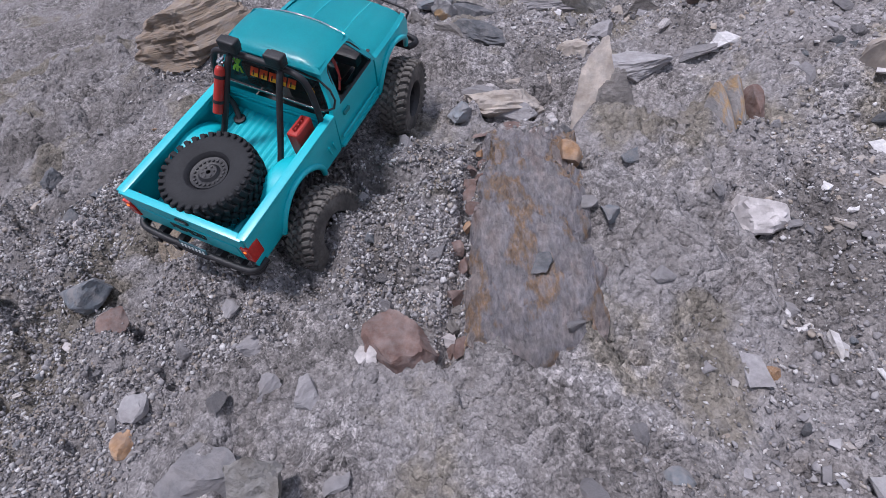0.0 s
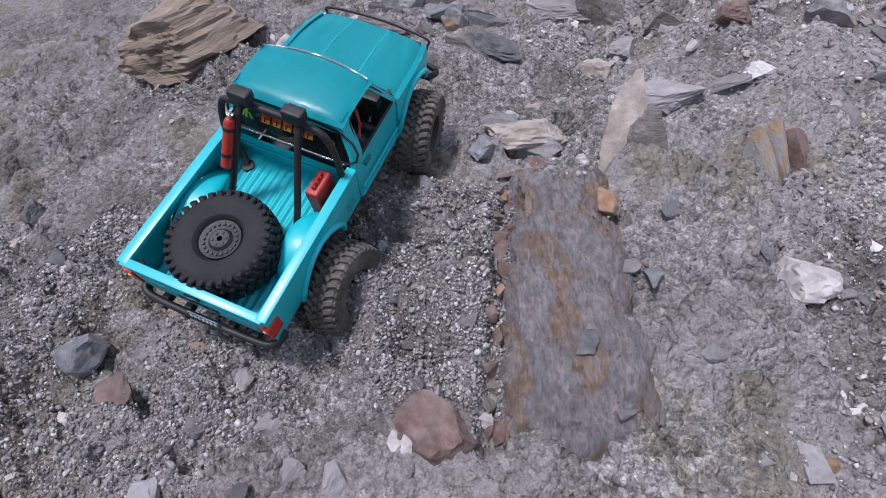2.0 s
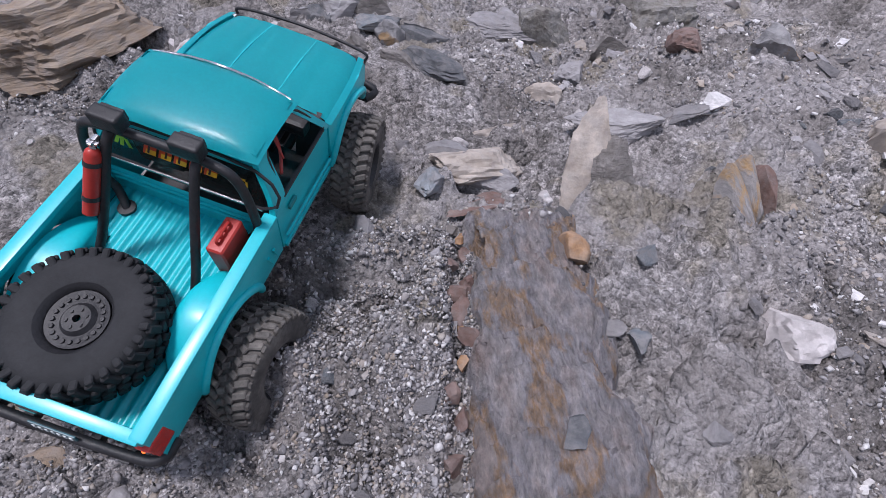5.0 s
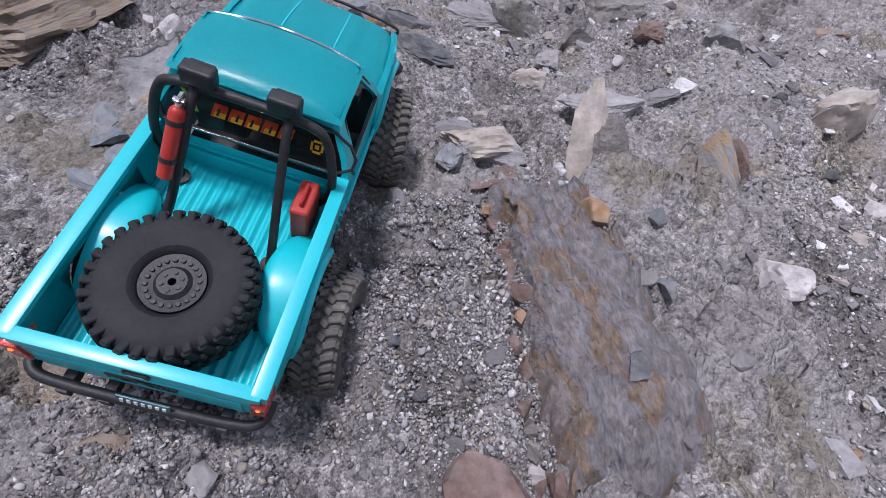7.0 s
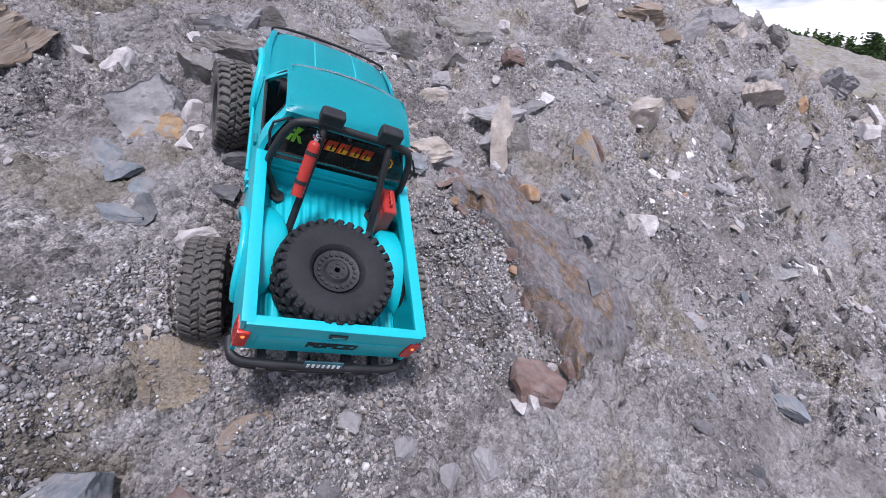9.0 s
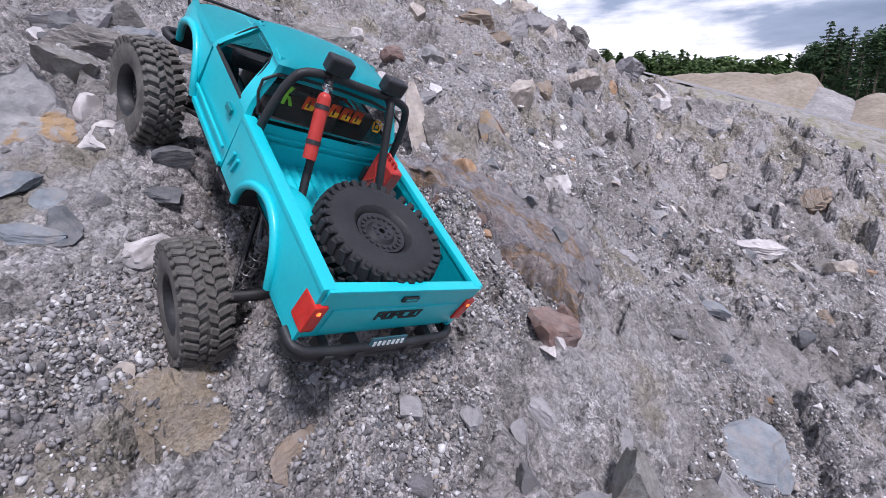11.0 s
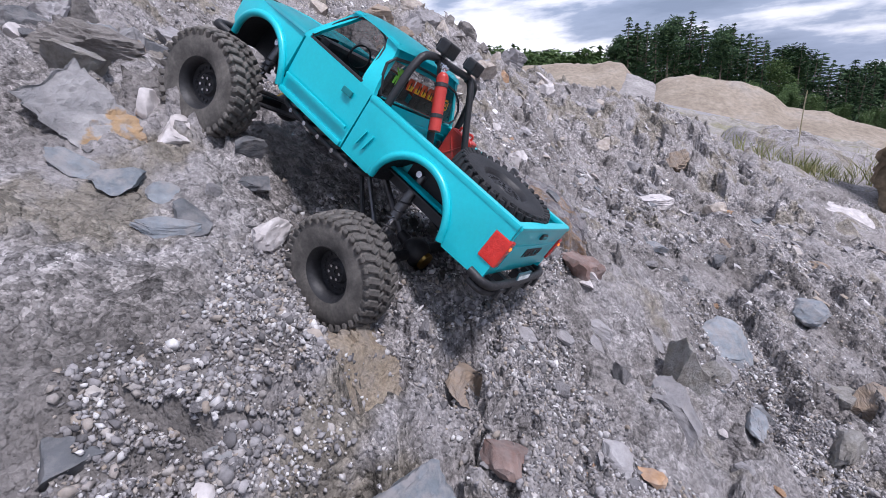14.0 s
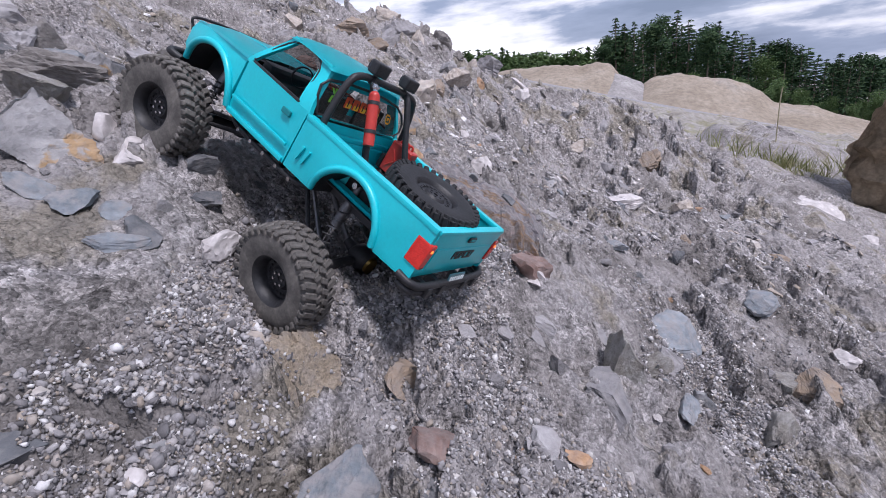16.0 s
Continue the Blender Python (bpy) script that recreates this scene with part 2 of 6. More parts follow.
material("packed_earth", [(0.25, (0.16, 0.148, 0.13)), (0.42, (0.26, 0.242, 0.215)), (0.55, (0.31, 0.30, 0.285)), (0.68, (0.25, 0.232, 0.19)), (0.8, (0.36, 0.35, 0.345))], scale=22, bump=1.0, bump_scale=90, rough=0.95, dist=0.008, spec=0.2, dust=0.3)
material("clay_brown", [(0.3, (0.13, 0.10, 0.065)), (0.55, (0.26, 0.20, 0.135)), (0.8, (0.36, 0.29, 0.20))], scale=14, bump=1.0, bump_scale=45, rough=0.95, dist=0.01)
material("sand", [(0.3, (0.25, 0.21, 0.165)), (0.55, (0.34, 0.29, 0.235)), (0.75, (0.32, 0.295, 0.27))], scale=0.35, bump=0.6, bump_scale=3.0, rough=1.0, dist=0.15, spec=0.1)
material("grey_heap", [(0.3, (0.24, 0.225, 0.22)), (0.7, (0.38, 0.36, 0.35))], scale=0.7, bump=0.5, bump_scale=4.0, rough=1.0, dist=0.1, spec=0.1)
material("road_grit", [(0.3, (0.22, 0.21, 0.215)), (0.7, (0.33, 0.32, 0.325))], scale=0.6, bump=0.3, bump_scale=6.0, rough=0.95, dist=0.05, spec=0.2)
material("loose_sand", [(0.3, (0.30, 0.245, 0.18)), (0.6, (0.39, 0.325, 0.25)), (0.8, (0.40, 0.35, 0.29))], scale=20, bump=1.0, bump_scale=260, fine=0.4, rough=1.0, dist=0.005, spec=0.1, dust=0.4)
material("spruce", [(0.1, (0.018, 0.042, 0.022)), (0.5, (0.040, 0.080, 0.036)), (0.9, (0.085, 0.135, 0.055))], scale=2, bump=0, island=0.7, rough=0.8, spec=0.2)
material("broadleaf", [(0.1, (0.045, 0.085, 0.032)), (0.5, (0.085, 0.14, 0.05)), (0.9, (0.13, 0.185, 0.07))], scale=2, bump=0, island=0.7, rough=0.8, spec=0.2)
material("pit_earth", [(0.28, (0.20, 0.185, 0.165)), (0.42, (0.30, 0.275, 0.24)), (0.52, (0.35, 0.33, 0.31)), (0.62, (0.27, 0.255, 0.17)), (0.75, (0.36, 0.345, 0.33))], scale=1.3, bump=1.0, bump_scale=9.0, rough=1.0, dist=0.06, spec=0.1, fine=0.3)
material("dry_straw", [(0.3, (0.28, 0.25, 0.15)), (0.7, (0.40, 0.36, 0.24))], scale=9, bump=0.2, bump_scale=60, rough=0.9)
material("bark", [(0.3, (0.10, 0.075, 0.055)), (0.7, (0.24, 0.20, 0.16))], scale=5, bump=0.6, bump_scale=30, rough=0.95)
material("grass_blades", [(0.1, (0.14, 0.17, 0.06)), (0.5, (0.27, 0.28, 0.12)), (0.9, (0.46, 0.42, 0.26))], scale=5, bump=0, island=0.8, rough=0.8, spec=0.2)

# the truck
material("teal_paint", [(0.3, (0.002, 0.50, 0.57)), (0.7, (0.003, 0.58, 0.65))], scale=9, bump=0.05, bump_scale=300, fine=0.05, rough=0.42, coat=0.35)
material("black_plastic", [(0.3, (0.012, 0.012, 0.014)), (0.7, (0.028, 0.028, 0.031))], scale=40, bump=0.2, bump_scale=300, rough=0.5)
material("tyre_rubber", [(0.3, (0.011, 0.012, 0.014)), (0.7, (0.024, 0.025, 0.028))], scale=30, bump=0.4, bump_scale=220, rough=0.78, dist=0.001)
material("dusty_rubber", [(0.25, (0.045, 0.042, 0.039)), (0.5, (0.115, 0.106, 0.097)), (0.8, (0.24, 0.22, 0.195))], scale=34, bump=0.4, bump_scale=220, rough=0.9, dist=0.001)
material("red_plastic", [(0.3, (0.42, 0.028, 0.022)), (0.7, (0.56, 0.05, 0.035))], scale=30, bump=0.1, bump_scale=200, fine=0.08, rough=0.4)
material("red_lens", [(0.3, (0.55, 0.012, 0.008)), (0.7, (0.75, 0.03, 0.015))], scale=60, bump=0.3, bump_scale=250, fine=0.1, rough=0.15, coat=0.5)
material("chrome", [(0.3, (0.55, 0.55, 0.56)), (0.7, (0.75, 0.75, 0.76))], scale=40, bump=0.05, bump_scale=200, fine=0.05, rough=0.22, metal=1.0)
material("brass", [(0.3, (0.50, 0.32, 0.08)), (0.7, (0.62, 0.42, 0.13))], scale=40, bump=0.05, bump_scale=200, fine=0.05, rough=0.3, metal=1.0)
material("grey_metal", [(0.3, (0.10, 0.10, 0.105)), (0.7, (0.20, 0.20, 0.205))], scale=40, bump=0.1, bump_scale=200, rough=0.4, metal=0.8)
material("clear_lens", [(0.3, (0.62, 0.62, 0.62)), (0.7, (0.85, 0.85, 0.85))], scale=60, bump=0.2, bump_scale=200, fine=0.05, rough=0.1, coat=0.5)
material("plate_blue", [(0.3, (0.03, 0.10, 0.13)), (0.7, (0.05, 0.15, 0.18))], scale=60, bump=0.0, rough=0.35)
material("decal_white", [(0.3, (0.62, 0.66, 0.66)), (0.7, (0.75, 0.78, 0.78))], scale=60, bump=0.0, rough=0.5)
material("decal_yellow", [(0.3, (0.75, 0.42, 0.02)), (0.7, (0.80, 0.55, 0.04))], scale=60, bump=0.0, rough=0.4)
material("decal_red", [(0.3, (0.55, 0.05, 0.02)), (0.7, (0.65, 0.10, 0.03))], scale=60, bump=0.0, rough=0.4)
material("decal_green", [(0.3, (0.18, 0.50, 0.04)), (0.7, (0.26, 0.60, 0.08))], scale=60, bump=0.0, rough=0.4)
material("teal_dark", [(0.3, (0.004, 0.20, 0.22)), (0.7, (0.006, 0.25, 0.27))], scale=20, bump=0.05, bump_scale=300, fine=0.05, rough=0.5)
glass("tinted_glass", (0.015, 0.017, 0.016), 0.05, 0.62)
glowing("lamp_red", (1.0, 0.16, 0.02), 2.2)


# ---- helpers of this scene ----
def part(name, bm, mat, parent=None, label="", smooth=None, where=None):
    """Link a bmesh as ONE mesh object, under a thing or a part when a parent is given."""
    me = bpy.data.meshes.new(name)
    bm.normal_update()
    bm.to_mesh(me)
    bm.free()
    me.materials.append(MATS[mat])
    if smooth is not None:
        me.shade_smooth()
        me.set_sharp_from_angle(angle=radians(smooth))
    ob = new(name, me)
    if parent:
        ob.parent = parent
    if where is not None:
        ob.matrix_basis = where
    if label:
        tagged(ob, label)
    return ob


def thing(name, where, label, category, group="", kind=""):
    ob = new(name)
    ob.matrix_basis = where
    ob.empty_display_size = 0.05
    return tagged(ob, label, category, group, kind)


def box(bm, sx, sy, sz, m=None, bevel=0.0, seg=2):
    r = bmesh.ops.create_cube(bm, size=1.0, matrix=(m or Matrix()) @ Matrix.Diagonal((sx, sy, sz, 1)))
    if bevel:
        eds = list({e for v in r["verts"] for e in v.link_edges})
        bmesh.ops.bevel(bm, geom=eds, offset=bevel, segments=seg, affect="EDGES", profile=0.7)


def rod(bm, a, b, r0, r1=None, seg=12):
    a, b = Vector(a), Vector(b)
    d = b - a
    m = Matrix.Translation((a + b) / 2) @ d.to_track_quat("Z", "Y").to_matrix().to_4x4()
    bmesh.ops.create_cone(bm, cap_ends=True, segments=seg, radius1=r0, radius2=r0 if r1 is None else r1, depth=d.length, matrix=m)


def tube(bm, pts, r, seg=10, steps=6):
    """A bent tube through the points, its corners rounded by a spline."""
    pts = [Vector(p) for p in pts]
    path = []
    for i in range(len(pts) - 1):
        p0, p1, p2, p3 = pts[max(i - 1, 0)], pts[i], pts[i + 1], pts[min(i + 2, len(pts) - 1)]
        for k in range(steps):
            u = k / steps
            path.append(0.5 * ((2 * p1) + (p2 - p0) * u + (2 * p0 - 5 * p1 + 4 * p2 - p3) * u * u + (3 * p1 - p0 - 3 * p2 + p3) * u ** 3))
    path.append(pts[-1])
    rings = []
    side = None
    for i, p in enumerate(path):
        d = (path[min(i + 1, len(path) - 1)] - path[max(i - 1, 0)]).normalized()
        side = (side - side.dot(d) * d).normalized() if side else d.orthogonal().normalized()
        up = d.cross(side)
        rings.append([bm.verts.new(p + r * (math.cos(a) * side + math.sin(a) * up)) for a in (2 * math.pi * k / seg for k in range(seg))])
    for r0, r1 in zip(rings, rings[1:]):
        for k in range(seg):
            bm.faces.new((r0[k], r0[(k + 1) % seg], r1[(k + 1) % seg], r1[k]))
    bm.faces.new(rings[0][::-1])
    bm.faces.new(rings[-1])


def lathe(bm, profile, seg=32, m=None):
    """Turn a closed profile of (radius, x) round the x axis."""
    m = m or Matrix()
    rings = [[bm.verts.new(m @ Vector((x, r * math.cos(a), r * math.sin(a)))) for r, x in profile] for a in (2 * math.pi * k / seg for k in range(seg))]
    n = len(profile)
    for i in range(seg):
        a, b = rings[i], rings[(i + 1) % seg]
        for k in range(n):
            bm.faces.new((a[k], a[(k + 1) % n], b[(k + 1) % n], b[k]))


def sheet(bm, nu, nv, f):
    """A grid of quads with corners f(u, v)."""
    vs = [[bm.verts.new(f(i / nu, j / nv)) for j in range(nv + 1)] for i in range(nu + 1)]
    for i in range(nu):
        for j in range(nv):
            bm.faces.new((vs[i][j], vs[i + 1][j], vs[i + 1][j + 1], vs[i][j + 1]))
    return vs


def prism(bm, outline, f0, f1):
    """A solid between two copies of an outline of (a, b) pairs, laid into space by f0 and f1."""
    lo = [bm.verts.new(f0(a, b)) for a, b in outline]
    hi = [bm.verts.new(f1(a, b)) for a, b in outline]
    n = len(outline)
    fl, fh = bm.faces.new(lo[::-1]), bm.faces.new(hi)
    fl.normal_update()
    fh.normal_update()
    for i in range(n):
        bm.faces.new((lo[i], lo[(i + 1) % n], hi[(i + 1) % n], hi[i]))
    bmesh.ops.triangulate(bm, faces=[fl, fh])


# ---- ground ----
def lattice(ix, iy, seed):
    h = (ix * 374761393 + iy * 668265263 + seed * 1274126177) & 0xFFFFFFFF
    h = ((h ^ (h >> 13)) * 1274126177) & 0xFFFFFFFF
    return ((h ^ (h >> 16)) & 0xFFFF) / 65535.0


def value_noise(x, y, seed):
    x0, y0 = np.floor(x), np.floor(y)
    fx, fy = x - x0, y - y0
    ix, iy = x0.astype(np.int64), y0.astype(np.int64)
    fx, fy = fx * fx * (3 - 2 * fx), fy * fy * (3 - 2 * fy)
    a, b = lattice(ix, iy, seed), lattice(ix + 1, iy, seed)
    c, d = lattice(ix, iy + 1, seed), lattice(ix + 1, iy + 1, seed)
    return (a + (b - a) * fx) * (1 - fy) + (c + (d - c) * fx) * fy - 0.5


def fbm(x, y, size, octaves, seed, gain=0.5):
    out, amp, f = 0.0, 1.0, 1.0 / size
    for k in range(octaves):
        out = out + amp * value_noise(x * f + 17.3 * k, y * f - 9.1 * k, seed + k)
        amp, f = amp * gain, f * 2.03
    return out


def ease(a, b, x):
    u = np.clip((x - a) / (b - a), 0, 1)
    return u * u * (3 - 2 * u)


def knoll(x, y, cx, cy, rx, ry, h):
    return h * np.exp(-((x - cx) / rx) ** 2 - ((y - cy) / ry) ** 2)


def plates(x, y, size, seed, tilt):
    """Broken slabs: cells with a height and a tilt of their own, stepped against their neighbours."""
    u, v = x / (1.7 * size) + 0.25 * y / size, y / size
    iu, iv = np.floor(u).astype(np.int64), np.floor(v).astype(np.int64)
    best, out = np.full(np.shape(u), 9.0), np.zeros(np.shape(u))
    for du in (-1, 0, 1):
        for dv in (-1, 0, 1):
            a, b = iu + du, iv + dv
            fx, fy = u - a - lattice(a, b, seed), v - b - lattice(a, b, seed + 1)
            d = fx * fx + fy * fy
            h = lattice(a, b, seed + 2) - 0.5 + tilt * (fx * (lattice(a, b, seed + 3) - 0.5) + fy * (lattice(a, b, seed + 4) - 0.15))
            near = d < best
            best, out = np.where(near, d, best), np.where(near, h, out)
    return out


def pocks(x, y, size, seed, chance):
    """Small dark holes where a stone has come out, one to a cell at most."""
    u, v = x / size, y / size
    a, b = np.floor(u).astype(np.int64), np.floor(v).astype(np.int64)
    fx, fy = u - a - 0.3 - 0.4 * lattice(a, b, seed), v - b - 0.3 - 0.4 * lattice(a, b, seed + 1)
    wide = 0.13 + 0.15 * lattice(a, b, seed + 2)
    d = (fx / (1.5 * wide)) ** 2 + ((fy + 0.3 * fx) / (0.75 * wide)) ** 2
    return (lattice(a, b, seed + 3) < chance) * (1 - ease(0.45, 1.15, d)) * (0.4 + 0.6 * lattice(a, b, seed + 4))


# hollows under the ledges: place, half widths, depth
PITS = ((0.722, 0.015, 0.014, 0.030, 0.05), (1.745, 0.396, 0.06, 0.035, 0.09), (1.777, 0.520, 0.09, 0.04, 0.10), (1.60, 0.06, 0.03, 0.025, 0.04), (0.95, 0.62, 0.035, 0.02, 0.05), (-0.05, 0.56, 0.06, 0.025, 0.04),
        (0.62, 0.55, 0.04, 0.02, 0.05), (0.28, -0.10, 0.012, 0.05, 0.02), (1.20, -0.30, 0.03, 0.02, 0.03), (1.55, -0.05, 0.04, 0.02, 0.04), (0.05, 0.36, 0.03, 0.015, 0.03), (1.05, 0.22, 0.03, 0.02, 0.035),
        (0.33, -0.52, 0.03, 0.015, 0.035), (0.36, -0.47, 0.012, 0.035, 0.035), (-0.02, -0.33, 0.02, 0.012, 0.02), (1.36, 0.24, 0.03, 0.02, 0.04), (0.85, 0.30, 0.025, 0.015, 0.03), (1.30, 0.05, 0.03, 0.015, 0.03))
SWELLS = ((-0.004, 0.007, -0.022, 0.026, 0.046, -0.007), (-0.025, -0.048, 0.008, 0.041, 0.032, -0.015), (0.021, -0.025, 0.045, -0.047, 0.022, 0.006),
          (0.04, -0.075, -0.013, 0.032, -0.048, -0.014), (-0.021, -0.065, 0.011, 0.037, -0.055, -0.022), (-0.048, -0.111, -0.091, 0.023, 0.001, -0.003), (-0.014, -0.041, -0.083, 0.006, 0.002, -0.0))


def broad_ground(x, y):
    """The heap without its roughness: a steep face with broad swells and hollows, ending in a crest; beyond it the hillside falls away."""
    z = 1.009 + 0.124 * np.clip(x, -4, 3.0) + 0.501 * np.clip(y, -5, 9)
    for i, column in enumerate(SWELLS):
        for j, h in enumerate(column):
            z = z + knoll(x, y, -0.3 + 0.35 * i, -0.75 + 0.35 * j, 0.3, 0.3, h)
    z = z + knoll(x, y, 2.0, 0.25, 0.22, 0.30, 0.07) + knoll(x, y, 0.15, -0.40, 0.07, 0.06, -0.04) + knoll(x, y, 1.45, -0.14, 0.14, 0.12, -0.06) + knoll(x, y, 0.52, 0.130, 0.075, 0.05, 0.035) + knoll(x, y, -0.13, 0.075, 0.08, 0.08, -0.030) + knoll(x, y, 0.085, -0.03, 0.08, 0.08, -0.024) + knoll(x, y, 2.12, 0.52, 0.20, 0.30, 0.06) + knoll(x, y, 2.20, -0.72, 0.45, 0.42, 0.09)
    far = 1.0 - 0.037 * np.clip(x, -400, 400) + 0.244 * np.clip(y, -400, 400)
    wide = 0.52 + 1.1 * (1 - ease(-0.3, 0.15, y))
    end = np.maximum(ease(0, 1, (x - 2.10) / wide), ease(5.0, 12.0, np.hypot(x, y)))
    return z * (1 - end) + far * end


def ground_height(x, y):
    near = 1 - ease(3.0, 9.0, np.hypot(x, y))
    z = broad_ground(x, y)
    n1 = fbm(x, y, 0.30, 3, 11)
    fine = fbm(x, y, 0.022, 3, 57, 0.6)
    clods = np.maximum(0, fbm(x, y, 0.13, 4, 71, 0.62) - 0.12)
    bend = 0.02 * fbm(x, y, 0.06, 2, 91)
    # ledges and flakes, buried under mud and drifts of gravel in places
    bare = ease(-0.22, 0.16, fbm(x, y, 0.26, 3, 131) + 0.20 * ease(-0.1, 0.5, x) - 0.04)
    # a smooth sheet of dried mud beside the wheels
    mud = np.clip(knoll(x, y, -0.20, 0.25, 0.12, 0.10, 1.1) + knoll(x, y, 0.10, 0.21, 0.09, 0.07, 0.6), 0, 0.9)
    bare = bare * (1 - mud)
    near = near * (1 - 0.7 * mud)
    steep = 0.9 + 0.6 * ease(0.9, 1.9, x)
    ledge = 0.046 * steep * plates(x + bend, y + bend, 0.085, 301, 0.8)
    flake = 0.021 * plates(x - bend, y + 0.6 * bend, 0.030, 331, 0.9) + 0.007 * plates(x, y + 0.3 * bend, 0.0135, 361, 0.9)
    z = z + near * (0.03 * n1 + 0.007 * fine + 0.075 * clods + (0.25 + 0.75 * bare) * ledge + (0.22 + 0.78 * bare) * flake)
    z = z - near * (0.026 * (0.4 + 0.6 * bare) * pocks(x, y, 0.060, 401, 0.60) + 0.050 * (0.4 + 0.6 * bare) * pocks(x, y, 0.125, 411, 0.55))
    # the cleft along the broken side of the long slab
    z = z - 0.030 * np.exp(-((x - 0.303 + 0.178 * (0.150 - y)) / 0.010) ** 2) * ease(-0.21, -0.17, y) * (1 - ease(0.10, 0.16, y))
    for cx, cy, rx, ry, h in PITS:
        d = ((x - cx) / rx) ** 2 + ((y - cy) / ry) ** 2
        z = z - h * (1 - ease(0.45, 1.1, d))
    return z


def graded(lo, hi, step, far, n):
    core = np.arange(lo, hi + step / 2, step)
    grow = np.geomspace(step * 1.6, far, n)
    return np.concatenate([(lo - grow)[::-1], core, hi + grow])


def mesh_from(name, verts, faces, mat, smooth=False):
    me = bpy.data.meshes.new(name)
    n, k = len(faces), faces.shape[1]
    me.vertices.add(len(verts))
    me.vertices.foreach_set("co", np.ascontiguousarray(verts, np.float32).ravel())
    me.loops.add(n * k)
    me.loops.foreach_set("vertex_index", np.ascontiguousarray(faces, np.int32).ravel())
    me.polygons.add(n)
    me.polygons.foreach_set("loop_start", np.arange(0, n * k, k, dtype=np.int32))
    me.update(calc_edges=True)
    me.materials.append(MATS[mat])
    me.polygons.foreach_set("use_smooth", np.full(n, smooth))
    return me


gx, gy = graded(-0.75, 2.35, 0.0054, 1500, 80), graded(-1.00, 1.10, 0.0054, 1500, 80)
GX, GY = np.meshgrid(gx, gy, indexing="ij")
jit = np.random.default_rng(4)
core = (np.hypot(GX - 0.7, GY) < 2.2) * 0.0019
GX, GY = GX + core * jit.uniform(-1, 1, GX.shape), GY + core * jit.uniform(-1, 1, GX.shape)
GZ = ground_height(GX, GY)
idx = np.arange(GX.size).reshape(GX.shape)
quads = np.stack([idx[:-1, :-1], idx[1:, :-1], idx[1:, 1:], idx[:-1, 1:]], -1).reshape(-1, 4)
ground = new("ground", mesh_from("ground", np.stack([GX, GY, GZ], -1).reshape(-1, 3), quads, "ground_gravel", True))
tagged(ground, "grey broken schist and gravel slope of a quarry heap", "ground", kind="structure")


def floor_at(x, y):
    return float(ground_height(np.array([float(x)]), np.array([float(y)]))[0])


def ground_tilt(x, y, d=0.05):
    zx = (float(broad_ground(np.array([x + d]), np.array([y]))[0]) - float(broad_ground(np.array([x - d]), np.array([y]))[0])) / (2 * d)
    zy = (float(broad_ground(np.array([x]), np.array([y + d]))[0]) - float(broad_ground(np.array([x]), np.array([y - d]))[0])) / (2 * d)
    return Vector((-zx, -zy, 1)).normalized()

# ---- the toy truck: x to its right, y ahead from the tailgate, z up from the sill ----
TRUCK = pose(-0.0602, -0.0753, 1.0563, 36.8, 17.6, -17.3)
truck = thing("toy_pickup_truck", TRUCK @ Matrix.Diagonal((0.945, 1, 1, 1)), "turquoise scale model pickup truck climbing the rocky slope nose up", "toy truck")


def side_x(z):
    """Half the body's width at a height: a fuller waist, drawn in at the sill and the rail."""
    return 0.0965 - 0.0045 * ((z - 0.034) / 0.034) ** 2


def arch(cy, r, a0, a1, n=12, z0=0.0):
    return [(cy + r * math.cos(a), z0 + r * math.sin(a)) for a in (radians(a0 + (a1 - a0) * k / n) for k in range(n + 1))]


